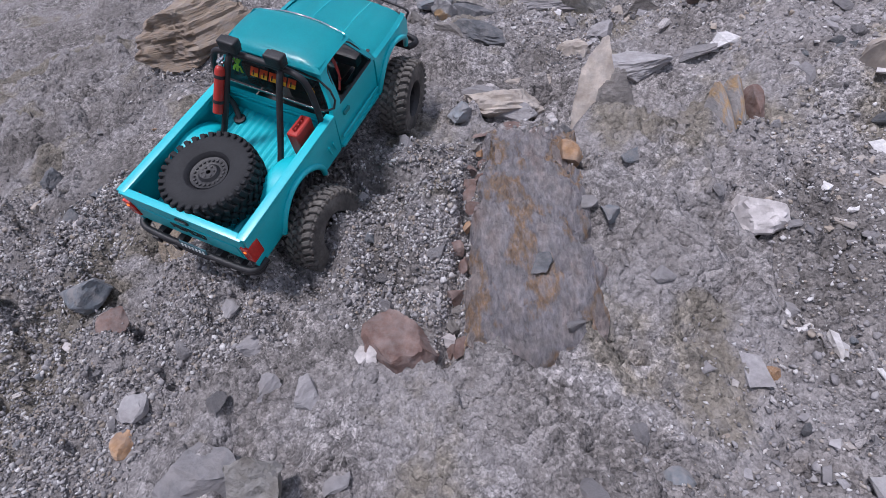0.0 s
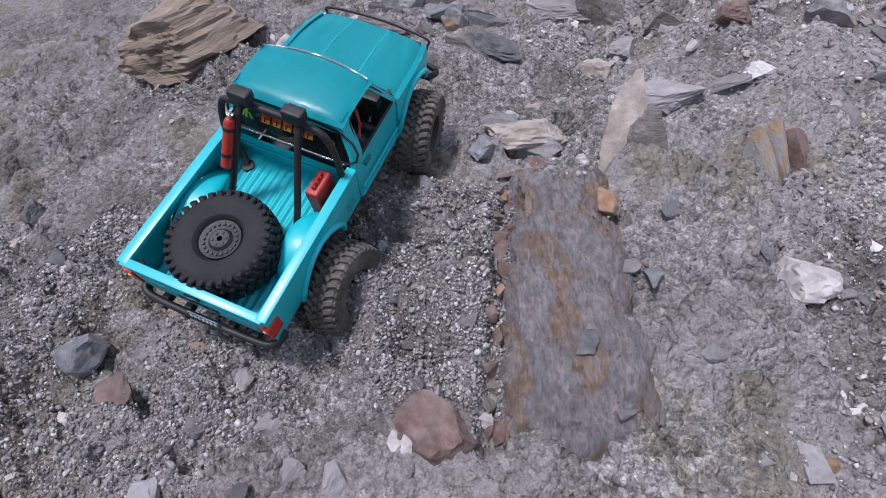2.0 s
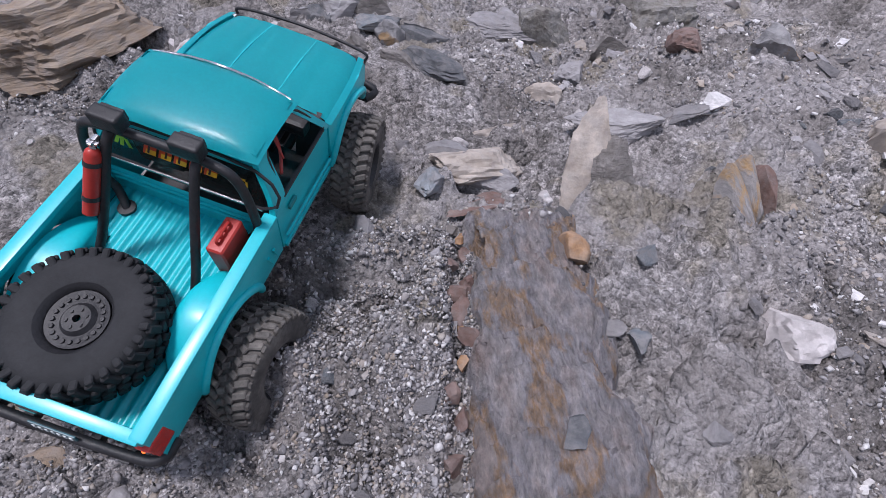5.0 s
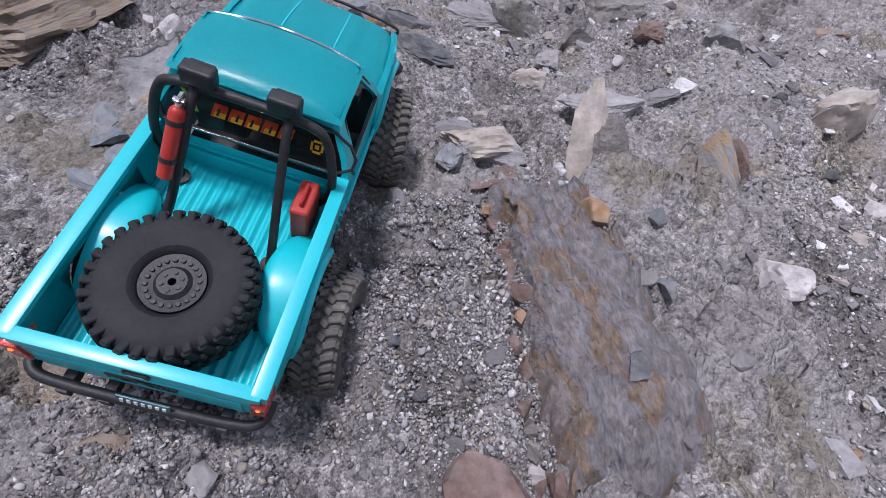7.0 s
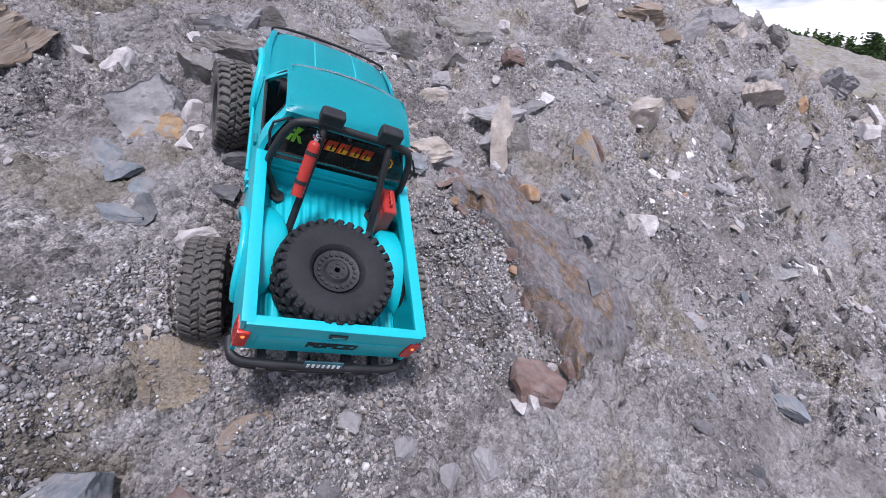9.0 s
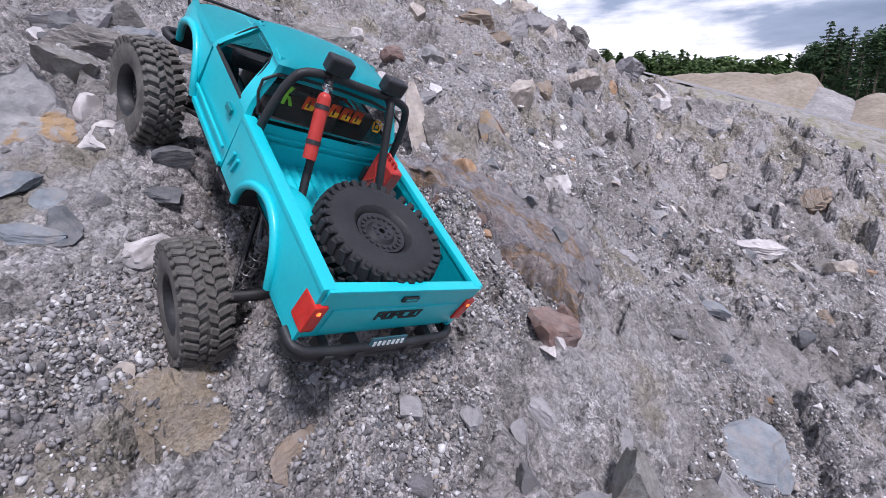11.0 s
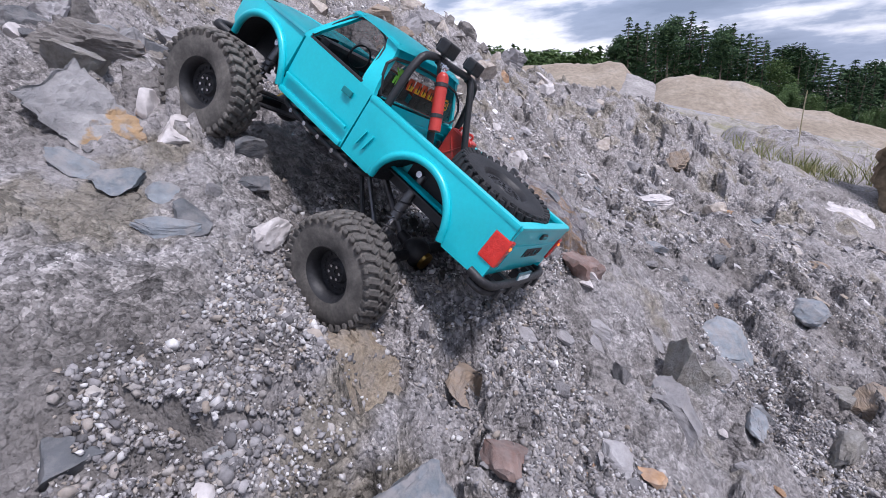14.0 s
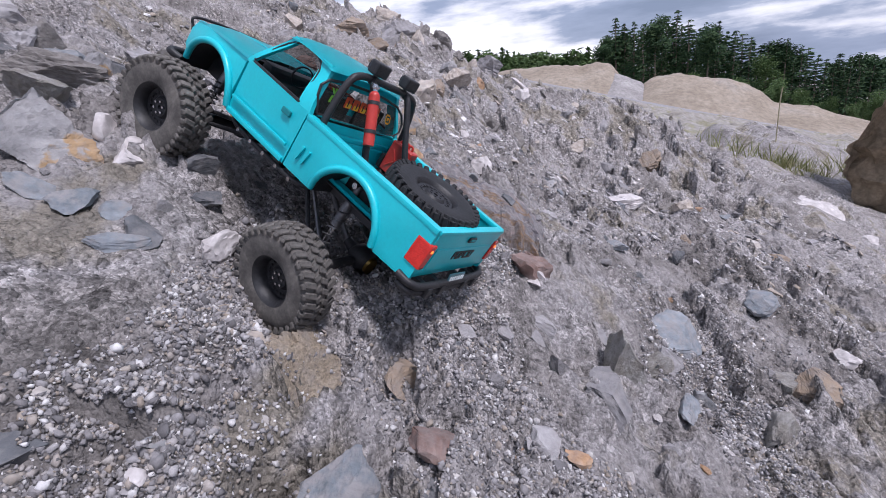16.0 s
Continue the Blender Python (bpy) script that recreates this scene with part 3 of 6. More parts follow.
REAR_Y, FRONT_Y = 0.105, 0.372
for s, nm in ((-1, "left"), (1, "right")):
    # bed side
    bm = bmesh.new()
    outline = [(0.0, 0.006), (0.002, 0.062), (0.204, 0.062), (0.204, 0.0), (0.162, 0.0)]
    outline += arch(REAR_Y, 0.050, 10, 170, 14)
    outline += [(0.050, 0.0), (0.01, 0.002)]
    outline = [(y, z) for y, z in outline]
    prism(bm, outline, lambda y, z: (s * side_x(z), y, z), lambda y, z: (s * (side_x(z) - 0.004), y, z))
    part("bed_side", bm, "teal_paint", truck, smooth=35)
    # door and cab side below the glass
    bm = bmesh.new()
    outline = [(0.2065, 0.0), (0.2065, 0.066), (0.318, 0.067), (0.318, 0.0)]
    prism(bm, outline, lambda y, z: (s * side_x(z), y, z), lambda y, z: (s * (side_x(z) - 0.004), y, z))
    door = part("door", bm, "teal_paint", truck, smooth=35)
    bm = bmesh.new()
    box(bm, 0.003, 0.014, 0.0065, Matrix.Translation((s * 0.0945, 0.232, 0.050)), 0.0010)
    part("door_handle", bm, "teal_dark", door, "dark moulded door handle")
    # front wing
    bm = bmesh.new()
    outline = [(0.3205, 0.0), (0.3205, 0.066), (0.40, 0.063), (0.430, 0.058), (0.437, 0.046), (0.438, 0.024), (0.427, 0.014)]
    outline += arch(FRONT_Y, 0.052, 15, 168, 14)
    wing_in = lambda y: 0.010 * ease(0.395, 0.44, y)
    prism(bm, outline, lambda y, z: (s * (side_x(z) - wing_in(y)), y, z), lambda y, z: (s * (side_x(z) - 0.004 - wing_in(y)), y, z))
    part("front_wing", bm, "teal_paint", truck, smooth=35)
    # raised lips round the wheel openings and the swage line along the side
    for cy, r, a0, a1 in ((REAR_Y, 0.051, 4, 176), (FRONT_Y, 0.053, 12, 176)):
        bm = bmesh.new()
        tube(bm, [(s * (side_x(z) + 0.001 - (wing_in(y) if cy > 0.3 else 0)), y, z) for y, z in arch(cy, r, a0, a1, 10)], 0.0042, 8, 3)
        part("wheel_arch_lip", bm, "teal_paint", truck, smooth=50)
    for y0, y1 in ((0.21, 0.314),):
        bm = bmesh.new()
        box(bm, 0.003, y1 - y0, 0.004, Matrix.Translation((s * 0.0962, (y0 + y1) / 2, 0.021)), 0.0014)
        part("side_moulding", bm, "teal_paint", truck, smooth=40)
    bm = bmesh.new()
    box(bm, 0.004, 0.108, 0.006, Matrix.Translation((s * 0.0935, 0.262, 0.003)), 0.002)
    part("sill", bm, "teal_paint", truck, smooth=40)
    # two pressed louvres behind the door
    for dy in (0.178, 0.188):
        bm = bmesh.new()
        box(bm, 0.0024, 0.003, 0.017, Matrix.Translation((s * 0.0958, dy, 0.026)) @ pose(0, 0, 0, 14, 0, 0))
        part("louvre", bm, "teal_paint", truck)
    # bed rail and inner wall
    bm = bmesh.new()
    box(bm, 0.013, 0.203, 0.006, Matrix.Translation((s * 0.0882, 0.103, 0.0625)), 0.0022)
    part("bed_rail", bm, "teal_paint", truck, smooth=40)
    bm = bmesh.new()
    for y0, y1, low in ((0.005, 0.050, 0.020), (0.050, 0.160, 0.0515), (0.160, 0.202, 0.020)):
        sheet(bm, 4, 12, lambda u, v: (s * (0.0835 - 0.0025 * u * (0.060 - low) / 0.04), y0 + (y1 - y0) * v, 0.060 - (0.060 - low) * u))
    bmesh.ops.solidify(bm, geom=bm.faces[:], thickness=0.0015)
    part("bed_inner_wall", bm, "teal_paint", truck, smooth=40)
    # wheel housing bulging into the bed
    bm = bmesh.new()
    sheet(bm, 24, 14, lambda u, v: (s * (0.083 - 0.033 * max(0.0, math.sin(math.pi * u)) ** 0.45 * (1 - v ** 5)), 0.048 + 0.114 * u, 0.0205 + 0.034 * max(0.0, math.sin(math.pi * u)) ** 0.6 * (1 - (1 - v) ** 2.2)))
    part("wheel_housing", bm, "teal_paint", truck, smooth=60)
    # black inner arches
    for cy, r, deep in ((REAR_Y, 0.0485, 0.034), (FRONT_Y, 0.054, 0.042)):
        bm = bmesh.new()
        sheet(bm, 14, 3, lambda u, v: (s * (0.092 - deep * v), cy + r * math.cos(math.pi * u), 0.001 + (r - 0.002) * math.sin(math.pi * u)))
        sheet(bm, 14, 4, lambda u, v: (s * (0.092 - deep), cy + r * v * math.cos(math.pi * u), 0.001 + (r - 0.002) * v * math.sin(math.pi * u)))
        part("arch_liner", bm, "black_plastic", truck, "matt black inner wheel arch", smooth=60)

# tailgate with its pressed panel
bm = bmesh.new()
box(bm, 0.178, 0.007, 0.050, Matrix.Translation((0, 0.0035, 0.0365)), 0.0022)
tailgate = part("tailgate", bm, "teal_paint", truck, smooth=40)
bm = bmesh.new()
box(bm, 0.150, 0.002, 0.028, Matrix.Translation((0, -0.0002, 0.029)), 0.0009)
part("tailgate_panel", bm, "teal_paint", tailgate, smooth=40)
bm = bmesh.new()
box(bm, 0.180, 0.010, 0.005, Matrix.Translation((0, 0.004, 0.0625)), 0.002)
part("tailgate_cap", bm, "teal_paint", tailgate, smooth=40)
bm = bmesh.new()
box(bm, 0.019, 0.003, 0.0065, Matrix.Translation((0, -0.001, 0.0535)), 0.0022, 3)
latch = part("tailgate_handle", bm, "black_plastic", tailgate, "black recessed tailgate handle")
bm = bmesh.new()
box(bm, 0.0135, 0.002, 0.003, Matrix.Translation((0, -0.0022, 0.0535)), 0.0009)
part("handle_recess", bm, "teal_dark", latch)
# the maker's mark: five dark slanted shapes
for k, (w, dx) in enumerate(((0.0085, -0.022), (0.0085, -0.012), (0.009, -0.0025), (0.0125, 0.0095), (0.009, 0.0215))):
    bm = bmesh.new()
    for bx, bz, bw, bh in ((0, 0.0042, w, 0.0022), (-w / 2 + 0.0012, 0, 0.0024, 0.0100), (w / 2 - 0.0012, -0.001 if k % 2 else 0.001, 0.0024, 0.0070), (0, -0.0042 if k in (1, 3, 4) else 0.0, w, 0.0020)):
        box(bm, bw, 0.0009, bh, Matrix.Translation((dx + bx + bz * 0.25, -0.0016, 0.0335 + bz)))
    part("dark_mark", bm, "black_plastic", tailgate, "plain dark decal shape")
for s in (-1, 1):
    bm = bmesh.new()
    box(bm, 0.0125, 0.020, 0.029, Matrix.Translation((s * 0.0885, 0.0075, 0.0345)), 0.0022)
    lens = part("tail_light", bm, "red_lens", truck, "red wrap-round tail light")
    bm = bmesh.new()
    bmesh.ops.create_uvsphere(bm, u_segments=10, v_segments=6, radius=0.0022, matrix=Matrix.Translation((s * 0.0885, -0.0016, 0.042)))
    part("lit_bulb", bm, "lamp_red", lens, "glowing small bulb")
bm = bmesh.new()
box(bm, 0.176, 0.006, 0.012, Matrix.Translation((0, 0.008, 0.008)), 0.002)
part("rear_valance", bm, "teal_paint", truck)

# ribbed bed floor and the wall behind the cab
bm = bmesh.new()
NR = 15


def rib(u):
    f = (u * NR) % 1.0
    return 0.0026 * min(1, max(0, 3.2 * (0.5 - abs(f - 0.5)) - 0.35))


sheet(bm, NR * 8, 2, lambda u, v: (-0.0805 + 0.161 * u, 0.006 + 0.196 * v, 0.0195 + rib(u)))
part("bed_floor", bm, "teal_paint", truck, "ribbed turquoise bed floor", smooth=50)
bm = bmesh.new()
sheet(bm, 10, 8, lambda u, v: (-0.0835 + 0.167 * u, 0.2015 - 0.004 * v * v, 0.019 + 0.046 * v))
part("bed_front_wall", bm, "teal_paint", truck, smooth=50)
for z in (0.044, 0.052):
    bm = bmesh.new()
    box(bm, 0.15, 0.003, 0.0026, Matrix.Translation((0, 0.1985, z)), 0.001)
    part("pressed_rib", bm, "teal_paint", truck)

# cab: pillars, roof, glass
def cab_x(z):
    return 0.0925 - 0.020 * ease(0.064, 0.120, z)


def pillar(name, foot, top, wy0, wy1, sx):
    bm = bmesh.new()
    n = 8
    rings = []
    for k in range(n + 1):
        u = k / n
        z = foot[1] + (top[1] - foot[1]) * u
        y = foot[0] + (top[0] - foot[0]) * u
        w = wy0 + (wy1 - wy0) * u
        x = cab_x(z)
        rings.append([bm.verts.new((sx * xx, yy, z)) for xx, yy in ((x, y - w / 2), (x, y + w / 2), (x - 0.006, y + w / 2), (x - 0.006, y - w / 2))])
    for a, b in zip(rings, rings[1:]):
        for k in range(4):
            bm.faces.new((a[k], a[(k + 1) % 4], b[(k + 1) % 4], b[k]))
    bmesh.ops.recalc_face_normals(bm, faces=bm.faces[:])
    part(name, bm, "teal_paint", truck, smooth=40)


for s in (-1, 1):
    pillar("rear_pillar", (0.2145, 0.064), (0.2325, 0.1185), 0.021, 0.016, s)
    pillar("front_pillar", (0.3195, 0.064), (0.2850, 0.1185), 0.007, 0.009, s)
    bm = bmesh.new()
    box(bm, 0.0035, 0.088, 0.004, Matrix.Translation((s * 0.0905, 0.268, 0.0675)), 0.0014)
    part("window_sill", bm, "black_plastic", truck, "black rubber window edge")
    bm = bmesh.new()
    tube(bm, [(s * (cab_x(z) - 0.001), y, z) for y, z in ((0.2275, 0.070), (0.2395, 0.1115), (0.286, 0.1125), (0.3125, 0.070))], 0.0014, 6, 5)
    part("window_seal", bm, "black_plastic", truck, "black window seal")
bm = bmesh.new()


def roof_at(u, v):
    """Crowned roof skin rolled down at its edges."""
    a, b = 2 * u - 1, 2 * v - 1
    x = 0.0765 * a
    y = 0.2575 + 0.0385 * b + 0.004 * (1 - a * a) * b
    edge = max(abs(a) ** 6, abs(b) ** 8)
    return (x, y, 0.1265 - 0.0045 * a * a - 0.003 * b * b - 0.0055 * edge)


sheet(bm, 28, 20, roof_at)
bmesh.ops.solidify(bm, geom=bm.faces[:], thickness=0.0035)
part("roof", bm, "teal_paint", truck, smooth=60)
bm = bmesh.new()
sheet(bm, 16, 3, lambda u, v: (-0.0700 + 0.140 * u, 0.2185 + 0.010 * v, 0.1185 - 0.0165 * (1 - v) + 0.001 * (1 - (2 * u - 1) ** 2)))
bmesh.ops.solidify(bm, geom=bm.faces[:], thickness=0.003)
part("rear_header", bm, "teal_paint", truck, smooth=50)
bm = bmesh.new()
sheet(bm, 12, 6, lambda u, v: ((2 * u - 1) * (0.083 - 0.012 * v), 0.2065 + 0.014 * v, 0.066 + 0.040 * v))
bmesh.ops.solidify(bm, geom=bm.faces[:], thickness=0.001)
pane = part("rear_window", bm, "tinted_glass", truck, "dark tinted rear window with stickers")
pane.visible_shadow = False


def on_pane(x, h, out=0.0012):
    v = (h - 0.066) / 0.040
    return Vector((x, 0.2065 + 0.014 * v - out, h))


def sticker(mat, label, shapes, parent, out=0.0012):
    for cx, ch, w, h, lean in shapes:
        bm = bmesh.new()
        vs = [bm.verts.new(on_pane(cx + sx * w / 2 + lean * sh * h / 2, ch + sh * h / 2, out)) for sx, sh in ((-1, -1), (1, -1), (1, 1), (-1, 1))]
        bm.faces.new(vs)
        bmesh.ops.solidify(bm, geom=bm.faces[:], thickness=0.0003)
        part("sticker", bm, mat, parent, label)


# the maker's mark on the glass: five slanted blocks, red under yellow
for k in range(5):
    cx, w = -0.031 + 0.0150 * k, 0.0125
    sticker("decal_red", "plain red sticker block", [(cx, 0.0883, w, 0.0125, 0.28)], pane)
    sticker("decal_yellow", "plain yellow sticker block", [(cx + 0.0006, 0.0852, w * 0.82, 0.0050, 0.28)], pane, 0.0017)
    sticker("black_plastic", "dark gap in the sticker", [(cx + (0.0012 if k % 2 else -0.0008), 0.0878, 0.0022, 0.0070, 0.28)], pane, 0.0021)
sticker("decal_green", "green sticker piece", [(-0.058, 0.090, 0.004, 0.017, 0.2), (-0.0635, 0.0865, 0.004, 0.008, 0.5), (-0.053, 0.0855, 0.004, 0.008, -0.5), (-0.0615, 0.0950, 0.0035, 0.006, -0.7), (-0.0545, 0.0950, 0.0035, 0.006, 0.7)], pane)
sticker("decal_yellow", "yellow round sticker piece", [(0.0585, 0.0805, 0.008, 0.0022, 0), (0.0585, 0.0905, 0.008, 0.0022, 0), (0.0535, 0.0855, 0.0022, 0.008, 0), (0.0635, 0.0855, 0.0022, 0.008, 0), (0.0585, 0.0855, 0.004, 0.004, 0)], pane)
bm = bmesh.new()
tube(bm, [on_pane(-0.081, 0.0675), on_pane(0.081, 0.0675), on_pane(0.0725, 0.104), on_pane(-0.0725, 0.104), on_pane(-0.081, 0.0675)], 0.0016, 6, 4)
part("rear_window_seal", bm, "black_plastic", truck, "black window seal")
bm = bmesh.new()
box(bm, 0.160, 0.0016, 0.0022, Matrix.Translation((0, 0.2045, 0.0665)))
part("window_trim", bm, "chrome", truck, "bright trim strip")
bm = bmesh.new()
sheet(bm, 14, 6, lambda u, v: ((2 * u - 1) * (0.084 - 0.012 * v), 0.3225 - 0.031 * v - 0.004 * (2 * u - 1) ** 2 + 0.004, 0.068 + 0.049 * v))
bmesh.ops.solidify(bm, geom=bm.faces[:], thickness=0.001)
part("windscreen", bm, "tinted_glass", truck, "dark tinted windscreen").visible_shadow = False
bm = bmesh.new()
tube(bm, [(-0.084, 0.322, 0.0685), (0, 0.3275, 0.069), (0.084, 0.322, 0.0685)], 0.0018, 6, 6)
part("windscreen_seal", bm, "black_plastic", truck)
bm = bmesh.new()
tube(bm, [(-0.070, 0.2935, 0.1165), (-0.035, 0.2985, 0.1195), (0, 0.3000, 0.1205), (0.035, 0.2985, 0.1195), (0.070, 0.2935, 0.1165)], 0.0013, 6, 6)
part("windscreen_trim", bm, "chrome", truck, "thin bright trim above the windscreen", smooth=60)
for s in (-1, 1):
    bm = bmesh.new()
    tube(bm, [(s * 0.030, 0.333, 0.0745), (s * 0.0295, 0.380, 0.0725), (s * 0.028, 0.428, 0.0645)], 0.0012, 6, 6)
    part("bonnet_crease", bm, "teal_paint", truck, smooth=60)
bm = bmesh.new()
box(bm, 0.160, 0.190, 0.002, Matrix.Translation((0, 0.102, 0.0165)), 0.0006)
part("bed_underside", bm, "black_plastic", truck, "black underside of the bed")
bm = bmesh.new()
box(bm, 0.168, 0.118, 0.002, Matrix.Translation((0, 0.262, 0.001)), 0.0006)
part("cab_underside", bm, "black_plastic", truck, "black underside of the cab")
for s in (-1, 1):
    for y0, y1 in ((0.006, 0.052), (0.158, 0.203)):
        bm = bmesh.new()
        box(bm, 0.0016, y1 - y0, 0.016, Matrix.Translation((s * 0.0855, (y0 + y1) / 2, 0.0095)))
        part("inner_skirt", bm, "black_plastic", truck, "black inner skirt behind the bed side")

# bonnet, scuttle and front
bm = bmesh.new()


def bonnet_at(u, v):
    a = 2 * u - 1
    y = 0.325 + 0.106 * v
    return ((0.0895 - 0.010 * v ** 3) * a, y, 0.0705 - 0.0095 * v ** 2.2 + 0.0035 * (1 - abs(a) ** 2.5) * (1 - 0.3 * v) - 0.006 * abs(a) ** 9 + (0.0012 if abs(a) < 0.55 else 0.0))


sheet(bm, 28, 16, bonnet_at)
bmesh.ops.solidify(bm, geom=bm.faces[:], thickness=0.003)
part("bonnet", bm, "teal_paint", truck, smooth=45)
for s in (-1, 1):
    bm = bmesh.new()
    sheet(bm, 2, 14, lambda u, v: (s * (0.0955 - 0.0075 * u - 0.0095 * v ** 3), 0.321 + 0.112 * v, 0.0665 - 0.0085 * v ** 2.2 + 0.0015 * u))
    bmesh.ops.solidify(bm, geom=bm.faces[:], thickness=0.002)
    part("wing_top", bm, "teal_paint", truck, smooth=45)
bm = bmesh.new()
sheet(bm, 10, 3, lambda u, v: (-0.082 + 0.164 * u, 0.318 + 0.011 * v, 0.0695 + 0.0008 * v))
part("scuttle", bm, "black_plastic", truck, "dark slotted scuttle panel")
bm = bmesh.new()
box(bm, 0.158, 0.010, 0.034, Matrix.Translation((0, 0.431, 0.040)), 0.002)
grille = part("front_panel", bm, "black_plastic", truck, "dark front grille panel")
for k in range(5):
    bm = bmesh.new()
    box(bm, 0.078, 0.003, 0.0022, Matrix.Translation((0, 0.4372, 0.030 + 0.0055 * k)), 0.0008)
    part("grille_bar", bm, "chrome", grille, "chrome grille bar")
for s in (-1, 1):
    bm = bmesh.new()
    box(bm, 0.034, 0.008, 0.020, Matrix.Translation((s * 0.060, 0.4345, 0.0435)), 0.003)
    part("headlight", bm, "clear_lens", truck, "clear square headlight")
    bm = bmesh.new()
    box(bm, 0.006, 0.018, 0.020, Matrix.Translation((s * 0.0815, 0.429, 0.0435)), 0.002)
    part("corner_lamp", bm, "clear_lens", truck, "clear corner lamp")
bm = bmesh.new()
tube(bm, [(-0.081, 0.428, 0.030), (-0.083, 0.442, 0.046), (-0.078, 0.445, 0.0575), (0, 0.450, 0.0595), (0.078, 0.445, 0.0575), (0.083, 0.442, 0.046), (0.081, 0.428, 0.030)], 0.0018, 8, 8)
part("brush_guard", bm, "black_plastic", truck, "thin black front guard bar", smooth=60)
bm = bmesh.new()
tube(bm, [(-0.092, 0.425, 0.006), (-0.085, 0.447, 0.008), (0.085, 0.447, 0.008), (0.092, 0.425, 0.006)], 0.0048, 10, 6)
part("front_bumper", bm, "black_plastic", truck, "black tube front bumper", smooth=60)

# rear bumper of two tubes, with the number plate (plain bars)
bm = bmesh.new()
tube(bm, [(-0.094, 0.014, 0.004), (-0.090, -0.004, 0.003), (-0.060, -0.010, 0.002), (0.060, -0.010, 0.002), (0.090, -0.004, 0.003), (0.094, 0.014, 0.004)], 0.0044, 10, 6)
bumper = part("rear_bumper", bm, "black_plastic", truck, "black double-tube rear bumper", smooth=60)
bm = bmesh.new()
tube(bm, [(-0.092, 0.010, -0.004), (-0.088, -0.005, -0.005), (-0.055, -0.0100, -0.006), (0.055, -0.0100, -0.006), (0.088, -0.005, -0.005), (0.092, 0.010, -0.004)], 0.0036, 10, 6)
part("lower_tube", bm, "black_plastic", bumper, smooth=60)
for x in (-0.062, 0.062, -0.03, 0.03):
    bm = bmesh.new()
    box(bm, 0.009, 0.024, 0.012, Matrix.Translation((x, -0.004, -0.004)), 0.001)
    part("bumper_bracket", bm, "black_plastic", bumper)
bm = bmesh.new()
box(bm, 0.042, 0.0016, 0.014, Matrix.Translation((0, -0.0115, 0.0065)) @ pose(0, 0, 0, -12, 0, 0), 0.0006)
plate = part("number_plate", bm, "plate_blue", truck, "small dark teal plate with pale bars")
for k in range(7):
    bm = bmesh.new()
    box(bm, 0.0028, 0.0006, 0.0075, Matrix.Translation((-0.0165 + 0.0055 * k, -0.0126, 0.0065)) @ pose(0, 0, 0, -12, 0, 0))
    part("plate_bar", bm, "decal_white", plate, "pale bar")

# roll bar with two lamps, extinguisher
bm = bmesh.new()
tube(bm, [(-0.060, 0.180, 0.022), (-0.071, 0.190, 0.036), (-0.0795, 0.191, 0.052), (-0.0805, 0.192, 0.075), (-0.072, 0.196, 0.112), (-0.055, 0.197, 0.1265), (0, 0.198, 0.128), (0.055, 0.197, 0.1265), (0.072, 0.196, 0.112), (0.0805, 0.192, 0.075), (0.0795, 0.191, 0.052), (0.071, 0.190, 0.036), (0.060, 0.180, 0.022)], 0.0042, 10, 6)
rollbar = part("roll_bar", bm, "black_plastic", truck, "black tube roll bar", smooth=60)
for s in (-1, 1):
    bm = bmesh.new()
    tube(bm, [(s * 0.038, 0.197, 0.1265), (s * 0.039, 0.187, 0.121), (s * 0.042, 0.163, 0.083), (s * 0.0455, 0.142, 0.050), (s * 0.048, 0.128, 0.032), (s * 0.049, 0.120, 0.022)], 0.0042, 10, 6)
    part("rear_leg", bm, "black_plastic", rollbar, smooth=60)
    for fx, fy in ((0.060, 0.180), (0.049, 0.120)):
        bm = bmesh.new()
        rod(bm, (s * fx, fy, 0.021), (s * fx, fy, 0.0245), 0.0085, seg=14)
        part("foot_flange", bm, "black_plastic", rollbar)
    bm = bmesh.new()
    box(bm, 0.026, 0.013, 0.015, Matrix.Translation((s * 0.034, 0.196, 0.1415)), 0.003, 3)
    box(bm, 0.020, 0.004, 0.010, Matrix.Translation((s * 0.034, 0.2035, 0.1415)), 0.001)
    lamp = part("spot_lamp", bm, "black_plastic", rollbar, "black covered roof lamp", smooth=50)
    bm = bmesh.new()
    rod(bm, (s * 0.034, 0.197, 0.128), (s * 0.034, 0.197, 0.136), 0.003)
    part("lamp_stem", bm, "black_plastic", lamp)
ext_a, ext_b = Vector((-0.0455, 0.176, 0.116)), Vector((-0.0500, 0.147, 0.070))
ext_d = (ext_a - ext_b).normalized()
bm = bmesh.new()
rod(bm, ext_b, ext_a, 0.0064, seg=18)
bmesh.ops.create_uvsphere(bm, u_segments=18, v_segments=8, radius=0.0063, matrix=Matrix.Translation(ext_a))
ext = part("fire_extinguisher", bm, "red_plastic", truck, "small red extinguisher strapped to the roll bar", smooth=50)
bm = bmesh.new()
rod(bm, ext_a, ext_a + 0.013 * ext_d, 0.003, 0.0024)
box(bm, 0.004, 0.011, 0.003, Matrix.Translation(ext_a + 0.012 * ext_d), 0.001)
box(bm, 0.010, 0.004, 0.003, Matrix.Translation(ext_a + 0.010 * ext_d), 0.001)
part("valve", bm, "chrome", ext, "bright metal valve")
for u in (0.28, 0.86):
    c = ext_b.lerp(ext_a, u)
    bm = bmesh.new()
    rod(bm, c - 0.002 * ext_d, c + 0.002 * ext_d, 0.0070, seg=18)
    part("strap", bm, "black_plastic", ext, "black rubber strap")

